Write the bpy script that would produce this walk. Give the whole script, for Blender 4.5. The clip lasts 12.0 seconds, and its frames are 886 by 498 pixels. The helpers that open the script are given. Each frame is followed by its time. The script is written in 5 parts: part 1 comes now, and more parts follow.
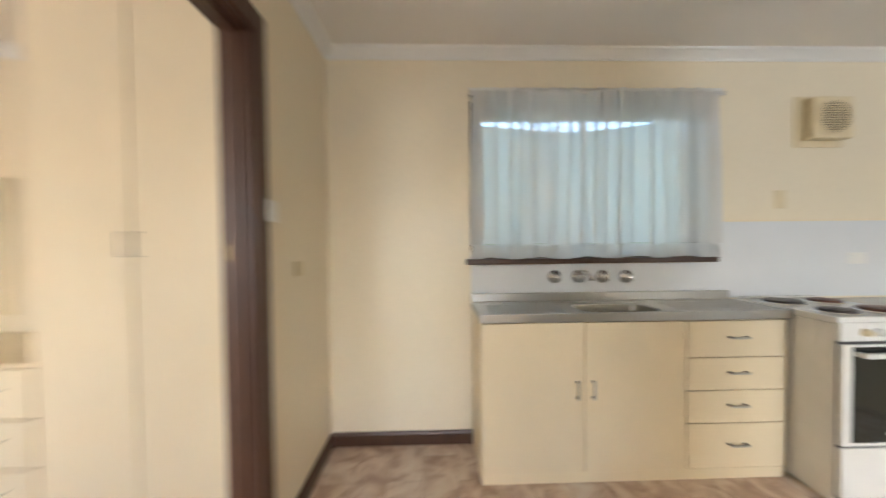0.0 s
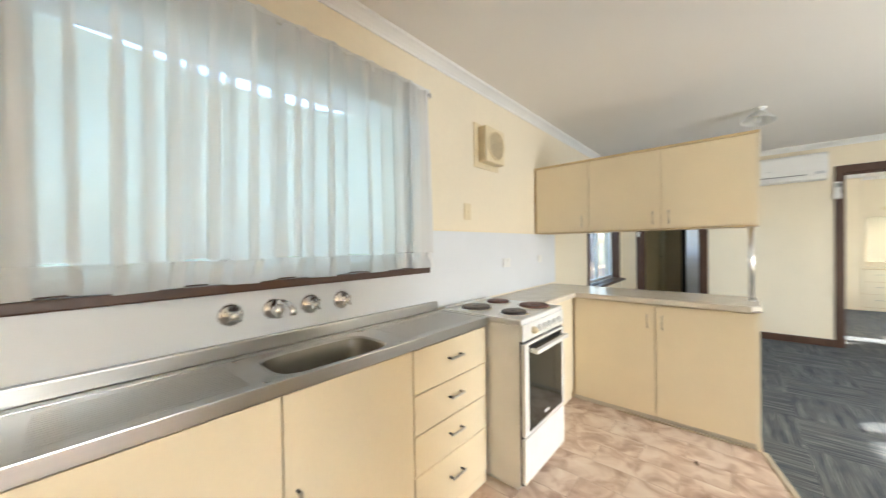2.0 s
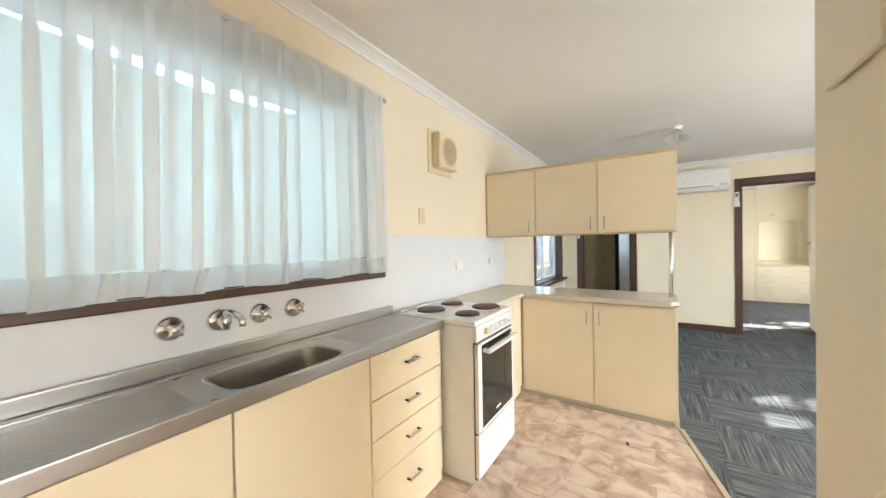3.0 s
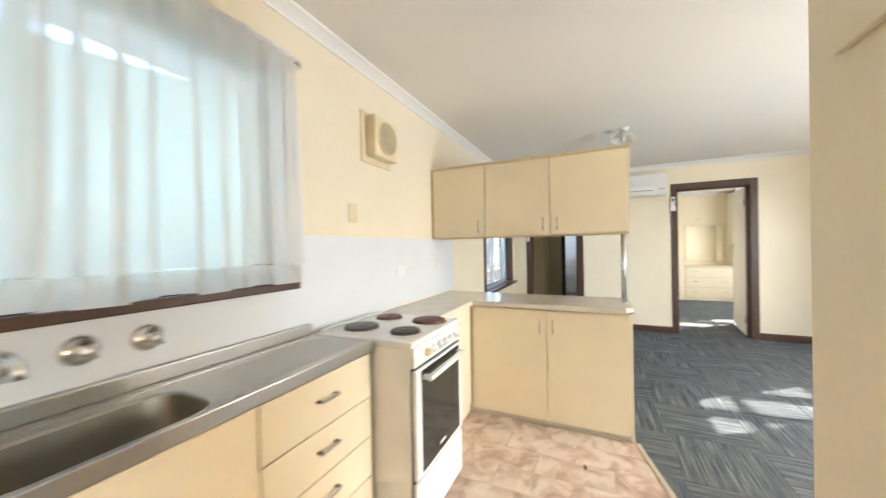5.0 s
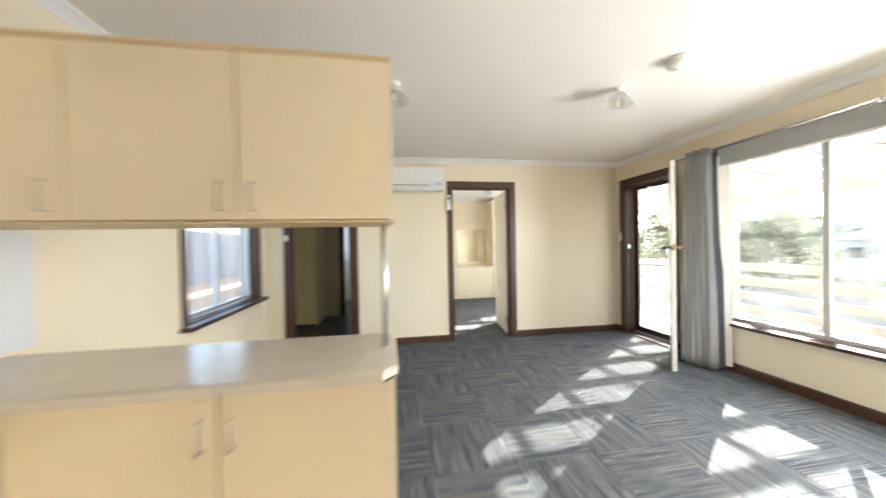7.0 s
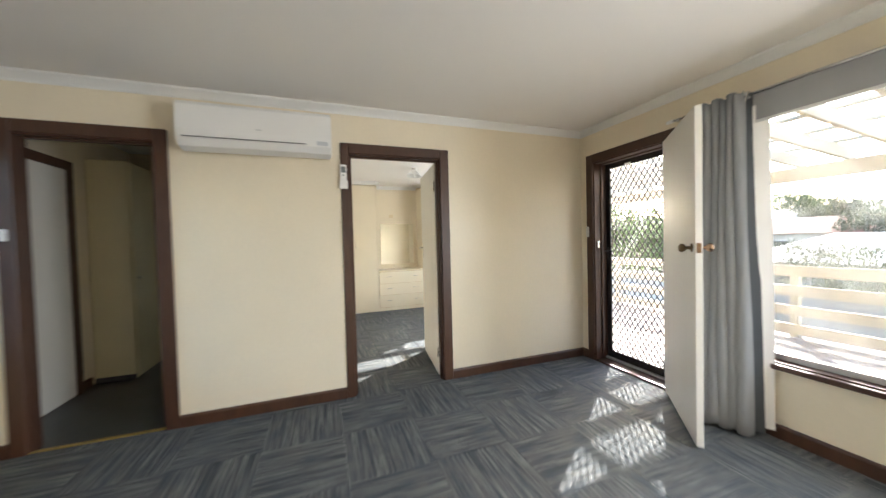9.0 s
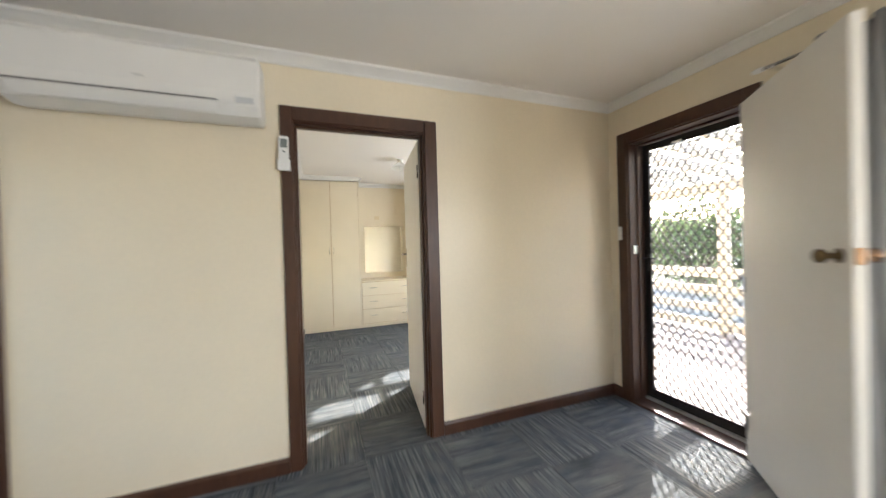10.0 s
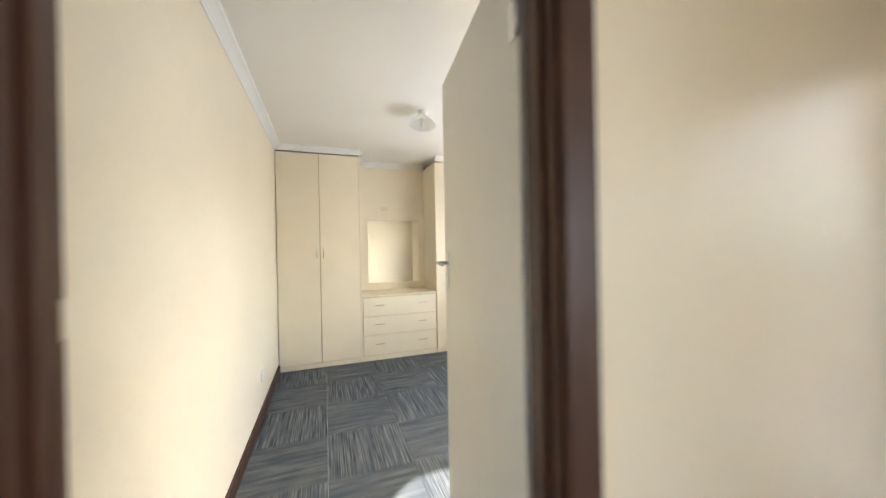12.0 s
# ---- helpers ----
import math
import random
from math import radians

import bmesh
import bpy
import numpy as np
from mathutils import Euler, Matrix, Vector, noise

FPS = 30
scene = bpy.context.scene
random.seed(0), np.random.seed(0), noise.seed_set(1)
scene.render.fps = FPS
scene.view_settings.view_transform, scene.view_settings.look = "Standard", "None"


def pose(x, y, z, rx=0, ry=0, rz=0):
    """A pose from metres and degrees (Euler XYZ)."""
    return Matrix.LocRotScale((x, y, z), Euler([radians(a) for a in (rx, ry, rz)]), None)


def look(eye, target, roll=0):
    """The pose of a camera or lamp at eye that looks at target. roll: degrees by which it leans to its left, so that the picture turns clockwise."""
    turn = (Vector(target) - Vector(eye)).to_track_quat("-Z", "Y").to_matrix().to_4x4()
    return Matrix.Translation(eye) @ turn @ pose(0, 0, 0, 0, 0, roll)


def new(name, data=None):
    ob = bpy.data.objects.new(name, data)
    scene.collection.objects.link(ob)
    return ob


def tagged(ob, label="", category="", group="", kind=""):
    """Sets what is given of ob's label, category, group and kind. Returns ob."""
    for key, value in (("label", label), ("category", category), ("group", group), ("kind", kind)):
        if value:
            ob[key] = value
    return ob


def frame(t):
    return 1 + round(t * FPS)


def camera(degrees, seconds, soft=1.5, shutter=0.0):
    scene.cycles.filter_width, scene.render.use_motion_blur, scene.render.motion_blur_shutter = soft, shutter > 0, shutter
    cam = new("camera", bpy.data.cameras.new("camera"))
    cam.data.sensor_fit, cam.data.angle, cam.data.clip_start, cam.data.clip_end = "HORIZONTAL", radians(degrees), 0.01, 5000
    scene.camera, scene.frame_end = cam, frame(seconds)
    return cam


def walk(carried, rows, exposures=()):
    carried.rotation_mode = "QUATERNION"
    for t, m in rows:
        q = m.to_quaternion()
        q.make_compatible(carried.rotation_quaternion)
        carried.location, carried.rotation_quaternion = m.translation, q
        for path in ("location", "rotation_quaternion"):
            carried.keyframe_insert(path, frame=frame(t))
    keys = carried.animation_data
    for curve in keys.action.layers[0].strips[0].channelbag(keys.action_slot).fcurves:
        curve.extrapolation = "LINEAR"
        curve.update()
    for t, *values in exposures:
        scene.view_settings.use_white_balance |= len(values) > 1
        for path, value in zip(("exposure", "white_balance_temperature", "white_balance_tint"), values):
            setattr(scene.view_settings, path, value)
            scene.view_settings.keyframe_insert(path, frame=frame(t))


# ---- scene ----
cam = camera(106.4, 12.0, 1.3, 1.0)
PATH = [
    (0, (1.202, 1.19, 1.276), (1.254, 3.189, 1.233), -0.6),
    (0.3, (1.228, 1.383, 1.251), (1.57, 3.353, 1.222), -0.5),
    (0.5, (1.262, 1.461, 1.255), (1.749, 3.401, 1.229), -0.8),
    (1, (1.376, 1.628, 1.288), (2.288, 3.407, 1.258), -1.1),
    (1.5, (1.457, 1.815, 1.293), (2.759, 3.332, 1.267), -1.1),
    (2, (1.56, 1.864, 1.293), (3.063, 3.183, 1.271), -0.9),
    (2.5, (1.522, 1.863, 1.314), (3.142, 3.034, 1.289), -0.9),
    (2.7, (1.52, 1.85, 1.32), (3.166, 2.985, 1.293), -1.0),
    (4.5, (1.609, 1.926, 1.314), (3.381, 2.853, 1.294), -1.0),
    (4.6, (1.669, 1.923, 1.325), (3.445, 2.841, 1.301), -1.1),
    (5, (1.854, 1.957, 1.314), (3.67, 2.795, 1.302), -1.1),
    (5.5, (2.131, 1.956, 1.313), (4.024, 2.601, 1.286), -0.9),
    (6, (2.475, 1.948, 1.305), (4.45, 2.267, 1.282), -0.9),
    (6.3, (2.684, 1.885, 1.276), (4.681, 1.989, 1.273), -1.1),
    (6.5, (2.842, 1.863, 1.295), (4.842, 1.833, 1.28), -1.1),
    (7, (3.214, 1.761, 1.293), (5.186, 1.431, 1.273), -1.1),
    (7.5, (3.61, 1.655, 1.301), (5.531, 1.098, 1.282), -1.3),
    (7.7, (3.764, 1.645, 1.331), (5.663, 1.017, 1.283), -1.3),
    (9.3, (4.919, 1.003, 1.303), (6.793, 0.299, 1.266), -1.5),
    (9.5, (5.07, 0.935, 1.294), (6.939, 0.221, 1.268), -1.5),
    (10, (5.467, 0.77, 1.31), (7.339, 0.066, 1.291), -1.6),
    (10.5, (5.899, 0.648, 1.314), (7.773, -0.05, 1.295), -1.6),
    (11.2, (6.465, 0.53, 1.307), (8.349, -0.137, 1.298), -1.5),
    (11.5, (6.688, 0.513, 1.298), (8.574, -0.15, 1.293), -1.4),
    (12, (7.072, 0.522, 1.308), (8.956, -0.148, 1.303), -1.1),
]
EXPOSURES = [(0.0, 3.45, 6030, 9), (0.6, 3.74, 6030, 8), (1.5, 3.98, 6080, 8), (2.5, 4.08, 6110, 8), (5.0, 4.24, 6120, 9), (6.0, 4.26, 6140, 9), (7.0, 4.18, 6190, 9), (7.7, 3.96, 6180, 9), (9.3, 3.79, 6130, 10), (10.5, 3.78, 6110, 11), (12.0, 3.84, 6060, 11)]
walk(cam, [(t, look(eye, target, roll)) for t, eye, target, roll in PATH], EXPOSURES)

# ---------- world, sun, sky ----------
SUN_EL, SUN_TRAVEL = 29.0, (-0.59, 0.81)
world = bpy.data.worlds.new("world")
scene.world = world
world.use_nodes = True
wn = world.node_tree.nodes
sky = wn.new("ShaderNodeTexSky")
sky.sky_type = "NISHITA"
sky.sun_disc = False
sky.sun_elevation = radians(SUN_EL)
sky.sun_rotation = radians(144)
sky.dust_density = 2.5
wn["Background"].inputs["Strength"].default_value = 0.15
world.node_tree.links.new(sky.outputs[0], wn["Background"].inputs[0])
sun_data = bpy.data.lights.new("sun", "SUN")
sun_data.energy, sun_data.angle, sun_data.color = 2.0, radians(0.6), (1.0, 0.94, 0.85)
sun = new("sun", sun_data)
_c = math.cos(radians(SUN_EL))
sun.matrix_world = look((0, 0, 30), (SUN_TRAVEL[0] * _c, SUN_TRAVEL[1] * _c, 30 - math.sin(radians(SUN_EL))))


def window_light(name, x, y, z, w, h, turn, watts, color=(0.93, 0.96, 1.0), tilt=0):
    """Area lamp standing in for sky light at an opening; it faces along the turn."""
    d = bpy.data.lights.new(name, "AREA")
    d.shape, d.size, d.size_y, d.energy, d.color = "RECTANGLE", w, h, watts, color
    ob = new(name, d)
    ob.matrix_world = pose(x, y, z, 90 - tilt, 0, turn)
    return ob


window_light("sky_light_living", 3.95, -1.86, 1.32, 1.25, 1.15, 0, 8.0, tilt=20)
window_light("sky_light_passage", 1.25, -1.66, 1.45, 1.0, 1.2, 0, 1.8)
window_light("sky_light_bedroom", 9.48, -1.665, 1.40, 1.4, 1.25, 0, 2.2)
# Added fill in an unseen bathroom opening, to brighten the hall.
window_light("fill_light_bathroom", 10.7, 3.34, 1.62, 0.85, 0.7, 180, 0.5)
# Added fill in an unseen south opening, to brighten the second bedroom.
window_light("fill_light_second_bedroom", -1.2, -1.66, 1.45, 1.3, 1.2, 0, 3.4)

# ---------- materials ----------
def mat(name, color, rough=0.5, metal=0.0, spec=0.5, vary=0.06, scale=3.0, fine=0.0, fine_scale=80.0, bump=0.0, bump_scale=120.0, rand=0.0, stretch=None, coat=0.0):
    """A painted or plain surface with stains at one scale and grain at another."""
    m = bpy.data.materials.new(name)
    m.use_nodes = True
    nt = m.node_tree
    n, l = nt.nodes, nt.links
    b = n["Principled BSDF"]
    b.inputs["Roughness"].default_value = rough
    b.inputs["Metallic"].default_value = metal
    b.inputs["Specular IOR Level"].default_value = spec
    b.inputs["Coat Weight"].default_value = coat
    tc = n.new("ShaderNodeTexCoord")
    src = tc.outputs["Object"]
    if stretch:
        mp = n.new("ShaderNodeMapping")
        mp.inputs["Scale"].default_value = stretch
        l.new(src, mp.inputs[0])
        src = mp.outputs[0]
    nz = n.new("ShaderNodeTexNoise")
    nz.inputs["Scale"].default_value = scale
    nz.inputs["Detail"].default_value = 4
    l.new(src, nz.inputs["Vector"])
    nf = n.new("ShaderNodeTexNoise")
    nf.inputs["Scale"].default_value = fine_scale
    nf.inputs["Detail"].default_value = 2
    l.new(src, nf.inputs["Vector"])
    mr = n.new("ShaderNodeMapRange")
    mr.inputs[1].default_value, mr.inputs[2].default_value = 0.3, 0.7
    mr.inputs[3].default_value, mr.inputs[4].default_value = 1 - vary, 1 + vary
    l.new(nz.outputs[0], mr.inputs[0])
    mr2 = n.new("ShaderNodeMapRange")
    mr2.inputs[1].default_value, mr2.inputs[2].default_value = 0.3, 0.7
    mr2.inputs[3].default_value, mr2.inputs[4].default_value = 1 - fine, 1 + fine
    l.new(nf.outputs[0], mr2.inputs[0])
    mu = n.new("ShaderNodeMath")
    mu.operation = "MULTIPLY"
    l.new(mr.outputs[0], mu.inputs[0])
    l.new(mr2.outputs[0], mu.inputs[1])
    last = mu.outputs[0]
    if rand:
        oi = n.new("ShaderNodeObjectInfo")
        mr3 = n.new("ShaderNodeMapRange")
        mr3.inputs[3].default_value, mr3.inputs[4].default_value = 1 - rand, 1 + rand
        l.new(oi.outputs["Random"], mr3.inputs[0])
        mu2 = n.new("ShaderNodeMath")
        mu2.operation = "MULTIPLY"
        l.new(last, mu2.inputs[0])
        l.new(mr3.outputs[0], mu2.inputs[1])
        last = mu2.outputs[0]
    vm = n.new("ShaderNodeVectorMath")
    vm.operation = "SCALE"
    vm.inputs[0].default_value = color
    l.new(last, vm.inputs["Scale"])
    l.new(vm.outputs[0], b.inputs["Base Color"])
    if bump:
        bp = n.new("ShaderNodeBump")
        bp.inputs["Strength"].default_value = bump
        bp.inputs["Distance"].default_value = 0.002
        nb = n.new("ShaderNodeTexNoise")
        nb.inputs["Scale"].default_value = bump_scale
        l.new(src, nb.inputs["Vector"])
        l.new(nb.outputs[0], bp.inputs["Height"])
        l.new(bp.outputs[0], b.inputs["Normal"])
    return m


WALL = mat("cream_wall_paint", (0.80, 0.708, 0.54), 0.38, vary=0.03, scale=1.3, fine=0.012, fine_scale=40, bump=0.05, bump_scale=60)
CEIL = mat("ceiling_paint", (0.85, 0.815, 0.765), 0.8, vary=0.015, scale=0.8, bump=0.05, bump_scale=90)
WHITE = mat("white_trim_paint", (0.80, 0.79, 0.76), 0.45, vary=0.02)
BROWN = mat("dark_brown_gloss_paint", (0.064, 0.027, 0.0135), 0.42, vary=0.18, scale=5, fine=0.12, fine_scale=30, bump=0.08, bump_scale=40, stretch=(1, 1, 0.25))
CAB = mat("cream_cabinet_laminate", (0.795, 0.682, 0.487), 0.36, vary=0.035, scale=2.5, fine=0.01, bump=0.03, rand=0.015)
CABEDGE = mat("tan_cabinet_edge", (0.52, 0.36, 0.17), 0.45, vary=0.1)
# Dark brown for shade in gaps and the fan; also the vinyl tear.
SHADOWGAP = mat("dark_gap_shade_and_tear", (0.12, 0.08, 0.045), 0.8)
BENCH = mat("beige_laminate_benchtop", (0.62, 0.56, 0.47), 0.22, vary=0.05, scale=9, fine=0.06, fine_scale=260)
BENCHEDGE = mat("pale_laminate_edge", (0.66, 0.60, 0.50), 0.35, vary=0.05, scale=8)
STRIP = mat("dull_tan_metal_strip", (0.46, 0.38, 0.27), 0.4, vary=0.12, scale=12)
TANEDGE = mat("light_tan_cabinet_edge", (0.64, 0.49, 0.28), 0.45, vary=0.08)
HANDLEPOST = mat("dark_handle_post", (0.05, 0.045, 0.04), 0.4)
WARD = mat("cream_wardrobe_laminate", (0.79, 0.70, 0.53), 0.4, vary=0.03, scale=2, rand=0.02)
SPLASH = mat("white_splashback_sheet", (0.70, 0.715, 0.735), 0.28, vary=0.025, scale=2)
NICKEL = mat("satin_nickel_handle", (0.55, 0.52, 0.47), 0.3, metal=1.0, vary=0.1)
CHROME = mat("chrome", (0.76, 0.76, 0.76), 0.2, metal=1.0, vary=0.05)
ENAMEL = mat("white_stove_enamel", (0.84, 0.83, 0.80), 0.2, vary=0.04, scale=5, coat=0.3)
OVENGLASS = mat("black_oven_glass", (0.02, 0.022, 0.02), 0.06, vary=0.1)
PLATE = mat("cast_iron_hotplate", (0.045, 0.035, 0.032), 0.45, vary=0.25, scale=25, bump=0.15)
PLATE_RED = mat("rusted_iron_hotplate", (0.13, 0.05, 0.032), 0.5, vary=0.35, scale=22, bump=0.15)
PLASTIC = mat("white_plastic", (0.80, 0.79, 0.76), 0.35, vary=0.02)
CREAMPLASTIC = mat("yellowed_cream_plastic", (0.74, 0.62, 0.40), 0.4, vary=0.05, scale=10)
DARKPLASTIC = mat("dark_grey_plastic", (0.06, 0.06, 0.06), 0.4)
GREYSCREEN = mat("grey_lcd", (0.20, 0.22, 0.21), 0.2)
DOORPAINT = mat("white_door_paint", (0.76, 0.73, 0.67), 0.42, vary=0.035, scale=2.0, fine=0.015, stretch=(1, 1, 0.4))
BRASS = mat("aged_brass", (0.15, 0.105, 0.055), 0.28, metal=1.0, vary=0.25, scale=30)
COPPER = mat("polished_copper", (0.30, 0.19, 0.12), 0.25, metal=1.0, vary=0.15, scale=30)
GOLD = mat("brass_edge_strip", (0.60, 0.42, 0.12), 0.35, metal=0.9, vary=0.15, scale=20)
ALU = mat("aluminium_frame", (0.62, 0.62, 0.60), 0.4, metal=0.6, vary=0.06)
ALUW = mat("white_aluminium_frame", (0.74, 0.73, 0.70), 0.4, vary=0.05)
BLACK = mat("black_security_frame", (0.018, 0.014, 0.012), 0.4, vary=0.2)
WIRE = mat("bronze_mesh_wire", (0.06, 0.04, 0.03), 0.5, vary=0.2)
CURTAIN = mat("grey_curtain_cloth", (0.235, 0.236, 0.24), 0.85, vary=0.05, scale=6, fine=0.05, fine_scale=400, bump=0.15, bump_scale=700)
LINING = mat("white_curtain_lining", (0.75, 0.74, 0.72), 0.85, vary=0.04)
# Curtain grey darkened so the return's shade sits in its colour.
SHADELIN = mat("shaded_curtain_return", (0.055, 0.06, 0.065), 0.9, vary=0.1)
BLIND = mat("grey_blind_cloth", (0.36, 0.36, 0.355), 0.8, vary=0.04, fine=0.04, fine_scale=500)
PERGOLA = mat("cream_pergola_paint", (0.62, 0.54, 0.41), 0.55, vary=0.06, scale=4, fine=0.05, fine_scale=30)
DECK = mat("weathered_deck_board", (0.25, 0.215, 0.185), 0.75, vary=0.22, scale=6, fine=0.18, fine_scale=40, rand=0.18, stretch=(0.15, 1, 1), bump=0.3)
SOIL = mat("dry_brown_soil", (0.085, 0.066, 0.05), 0.95, vary=0.3, scale=0.9, fine=0.2, fine_scale=20, bump=0.6, bump_scale=25)
GRASS = mat("dry_ground", (0.20, 0.19, 0.12), 0.95, vary=0.35, scale=0.25, fine=0.25, fine_scale=6)
FENCE = mat("blue_grey_steel_fence", (0.065, 0.076, 0.10), 0.6, vary=0.06, scale=1.2)
LOWFENCE = mat("pale_steel_fence", (0.46, 0.45, 0.43), 0.5, vary=0.05)
CONCRETE = mat("pale_concrete", (0.48, 0.46, 0.43), 0.85, vary=0.12, scale=2, fine=0.08)
SLEEPER = mat("pale_timber_sleeper", (0.20, 0.16, 0.12), 0.8, vary=0.2, scale=4)
BARK = mat("grey_bark", (0.18, 0.14, 0.11), 0.9, vary=0.3, scale=6, bump=0.5)
ROOFM = mat("pale_roof_sheet", (0.27, 0.28, 0.30), 0.5, vary=0.08)
ROOFT = mat("terracotta_roof", (0.33, 0.15, 0.10), 0.8, vary=0.2)
BRICKW = mat("pale_house_wall", (0.55, 0.50, 0.43), 0.85, vary=0.1)
ROADM = mat("asphalt_road", (0.09, 0.09, 0.095), 0.9, vary=0.15)
TILEW = mat("white_bathroom_tile", (0.74, 0.75, 0.76), 0.15, vary=0.04, rand=0.03)
HALLFLOOR = mat("dark_hall_vinyl", (0.045, 0.05, 0.047), 0.35, vary=0.2, scale=4, fine=0.15)
# Cream paint with the dim hall's shade mixed into the colour.
SHADEDCREAM = mat("shaded_cream_cupboard_paint", (0.66, 0.58, 0.36), 0.4, vary=0.04)


def glass_mat(name, tint=(0.97, 0.985, 0.98)):
    m = bpy.data.materials.new(name)
    m.use_nodes = True
    n, l = m.node_tree.nodes, m.node_tree.links
    n.remove(n["Principled BSDF"])
    tr, gl, mx, fr = n.new("ShaderNodeBsdfTransparent"), n.new("ShaderNodeBsdfGlossy"), n.new("ShaderNodeMixShader"), n.new("ShaderNodeLayerWeight")
    pw, mr = n.new("ShaderNodeMath"), n.new("ShaderNodeMapRange")
    pw.operation = "POWER"
    pw.inputs[1].default_value = 5.0
    mr.inputs[3].default_value, mr.inputs[4].default_value = 0.025, 0.5
    tr.inputs[0].default_value = (*tint, 1)
    gl.inputs["Roughness"].default_value = 0.01
    l.new(fr.outputs["Facing"], pw.inputs[0])
    l.new(pw.outputs[0], mr.inputs[0])
    l.new(mr.outputs[0], mx.inputs[0])
    l.new(tr.outputs[0], mx.inputs[1])
    l.new(gl.outputs[0], mx.inputs[2])
    l.new(mx.outputs[0], n["Material Output"].inputs[0])
    return m


GLASS = glass_mat("window_glass")


def veiled_glass():
    """Glass with a grey tint to dim the view and a translucent share as veiling glare."""
    m = glass_mat("dimmed_veiled_glass", (0.64, 0.645, 0.64))
    n, l = m.node_tree.nodes, m.node_tree.links
    tl, mx = n.new("ShaderNodeBsdfTranslucent"), n.new("ShaderNodeMixShader")
    # Pale translucent share paints the glare haze over the bright view.
    tl.inputs[0].default_value = (0.85, 0.85, 0.83, 1)
    mx.inputs[0].default_value = 0.022
    out = n["Material Output"].inputs[0]
    l.new(out.links[0].from_socket, mx.inputs[1])
    l.new(tl.outputs[0], mx.inputs[2])
    l.new(mx.outputs[0], out)
    return m


VEILED = veiled_glass()


def cloth_mat(name, color, open_share, weave=0.0, weave_scale=300.0):
    """Thin cloth: lets light through, and part of it is holes."""
    m = bpy.data.materials.new(name)
    m.use_nodes = True
    n, l = m.node_tree.nodes, m.node_tree.links
    n.remove(n["Principled BSDF"])
    tl, df, tp = n.new("ShaderNodeBsdfTranslucent"), n.new("ShaderNodeBsdfDiffuse"), n.new("ShaderNodeBsdfTransparent")
    tl.inputs[0].default_value = df.inputs[0].default_value = (*color, 1)
    m1, m2 = n.new("ShaderNodeMixShader"), n.new("ShaderNodeMixShader")
    m1.inputs[0].default_value = 0.38
    l.new(tl.outputs[0], m1.inputs[1])
    l.new(df.outputs[0], m1.inputs[2])
    l.new(m1.outputs[0], m2.inputs[1])
    l.new(tp.outputs[0], m2.inputs[2])
    m2.inputs[0].default_value = open_share
    if weave:
        tc, mp, nz, mr = n.new("ShaderNodeTexCoord"), n.new("ShaderNodeMapping"), n.new("ShaderNodeTexNoise"), n.new("ShaderNodeMapRange")
        mp.inputs["Scale"].default_value = (0.12, 1, 1)
        nz.inputs["Scale"].default_value = weave_scale
        mr.inputs[1].default_value, mr.inputs[2].default_value = 0.35, 0.7
        mr.inputs[3].default_value, mr.inputs[4].default_value = max(0, open_share - weave), open_share + weave
        l.new(tc.outputs["Object"], mp.inputs[0])
        l.new(mp.outputs[0], nz.inputs["Vector"])
        l.new(nz.outputs[0], mr.inputs[0])
        l.new(mr.outputs[0], m2.inputs[0])
        # Lighter and darker streaks put the sun's sparkle into the cloth colour.
        ml, vm = n.new("ShaderNodeMapRange"), n.new("ShaderNodeVectorMath")
        ml.inputs[1].default_value, ml.inputs[2].default_value = 0.3, 0.7
        ml.inputs[3].default_value, ml.inputs[4].default_value = 0.82, 1.22
        vm.operation = "SCALE"
        vm.inputs[0].default_value = color
        l.new(nz.outputs[0], ml.inputs[0])
        l.new(ml.outputs[0], vm.inputs["Scale"])
        l.new(vm.outputs[0], tl.inputs[0])
        l.new(vm.outputs[0], df.inputs[0])
    l.new(m2.outputs[0], n["Material Output"].inputs[0])
    return m


SHEER = cloth_mat("white_sheer_net", (0.93, 0.915, 0.905), 0.29)
HEM = cloth_mat("white_sheer_hem", (0.86, 0.85, 0.84), 0.12)
LAMPSHADE = cloth_mat("white_translucent_shade", (0.86, 0.85, 0.82), 0.0)
SHADECLOTH = cloth_mat("pale_green_shade_cloth", (0.48, 0.49, 0.37), 0.03, 0.05, 120.0)


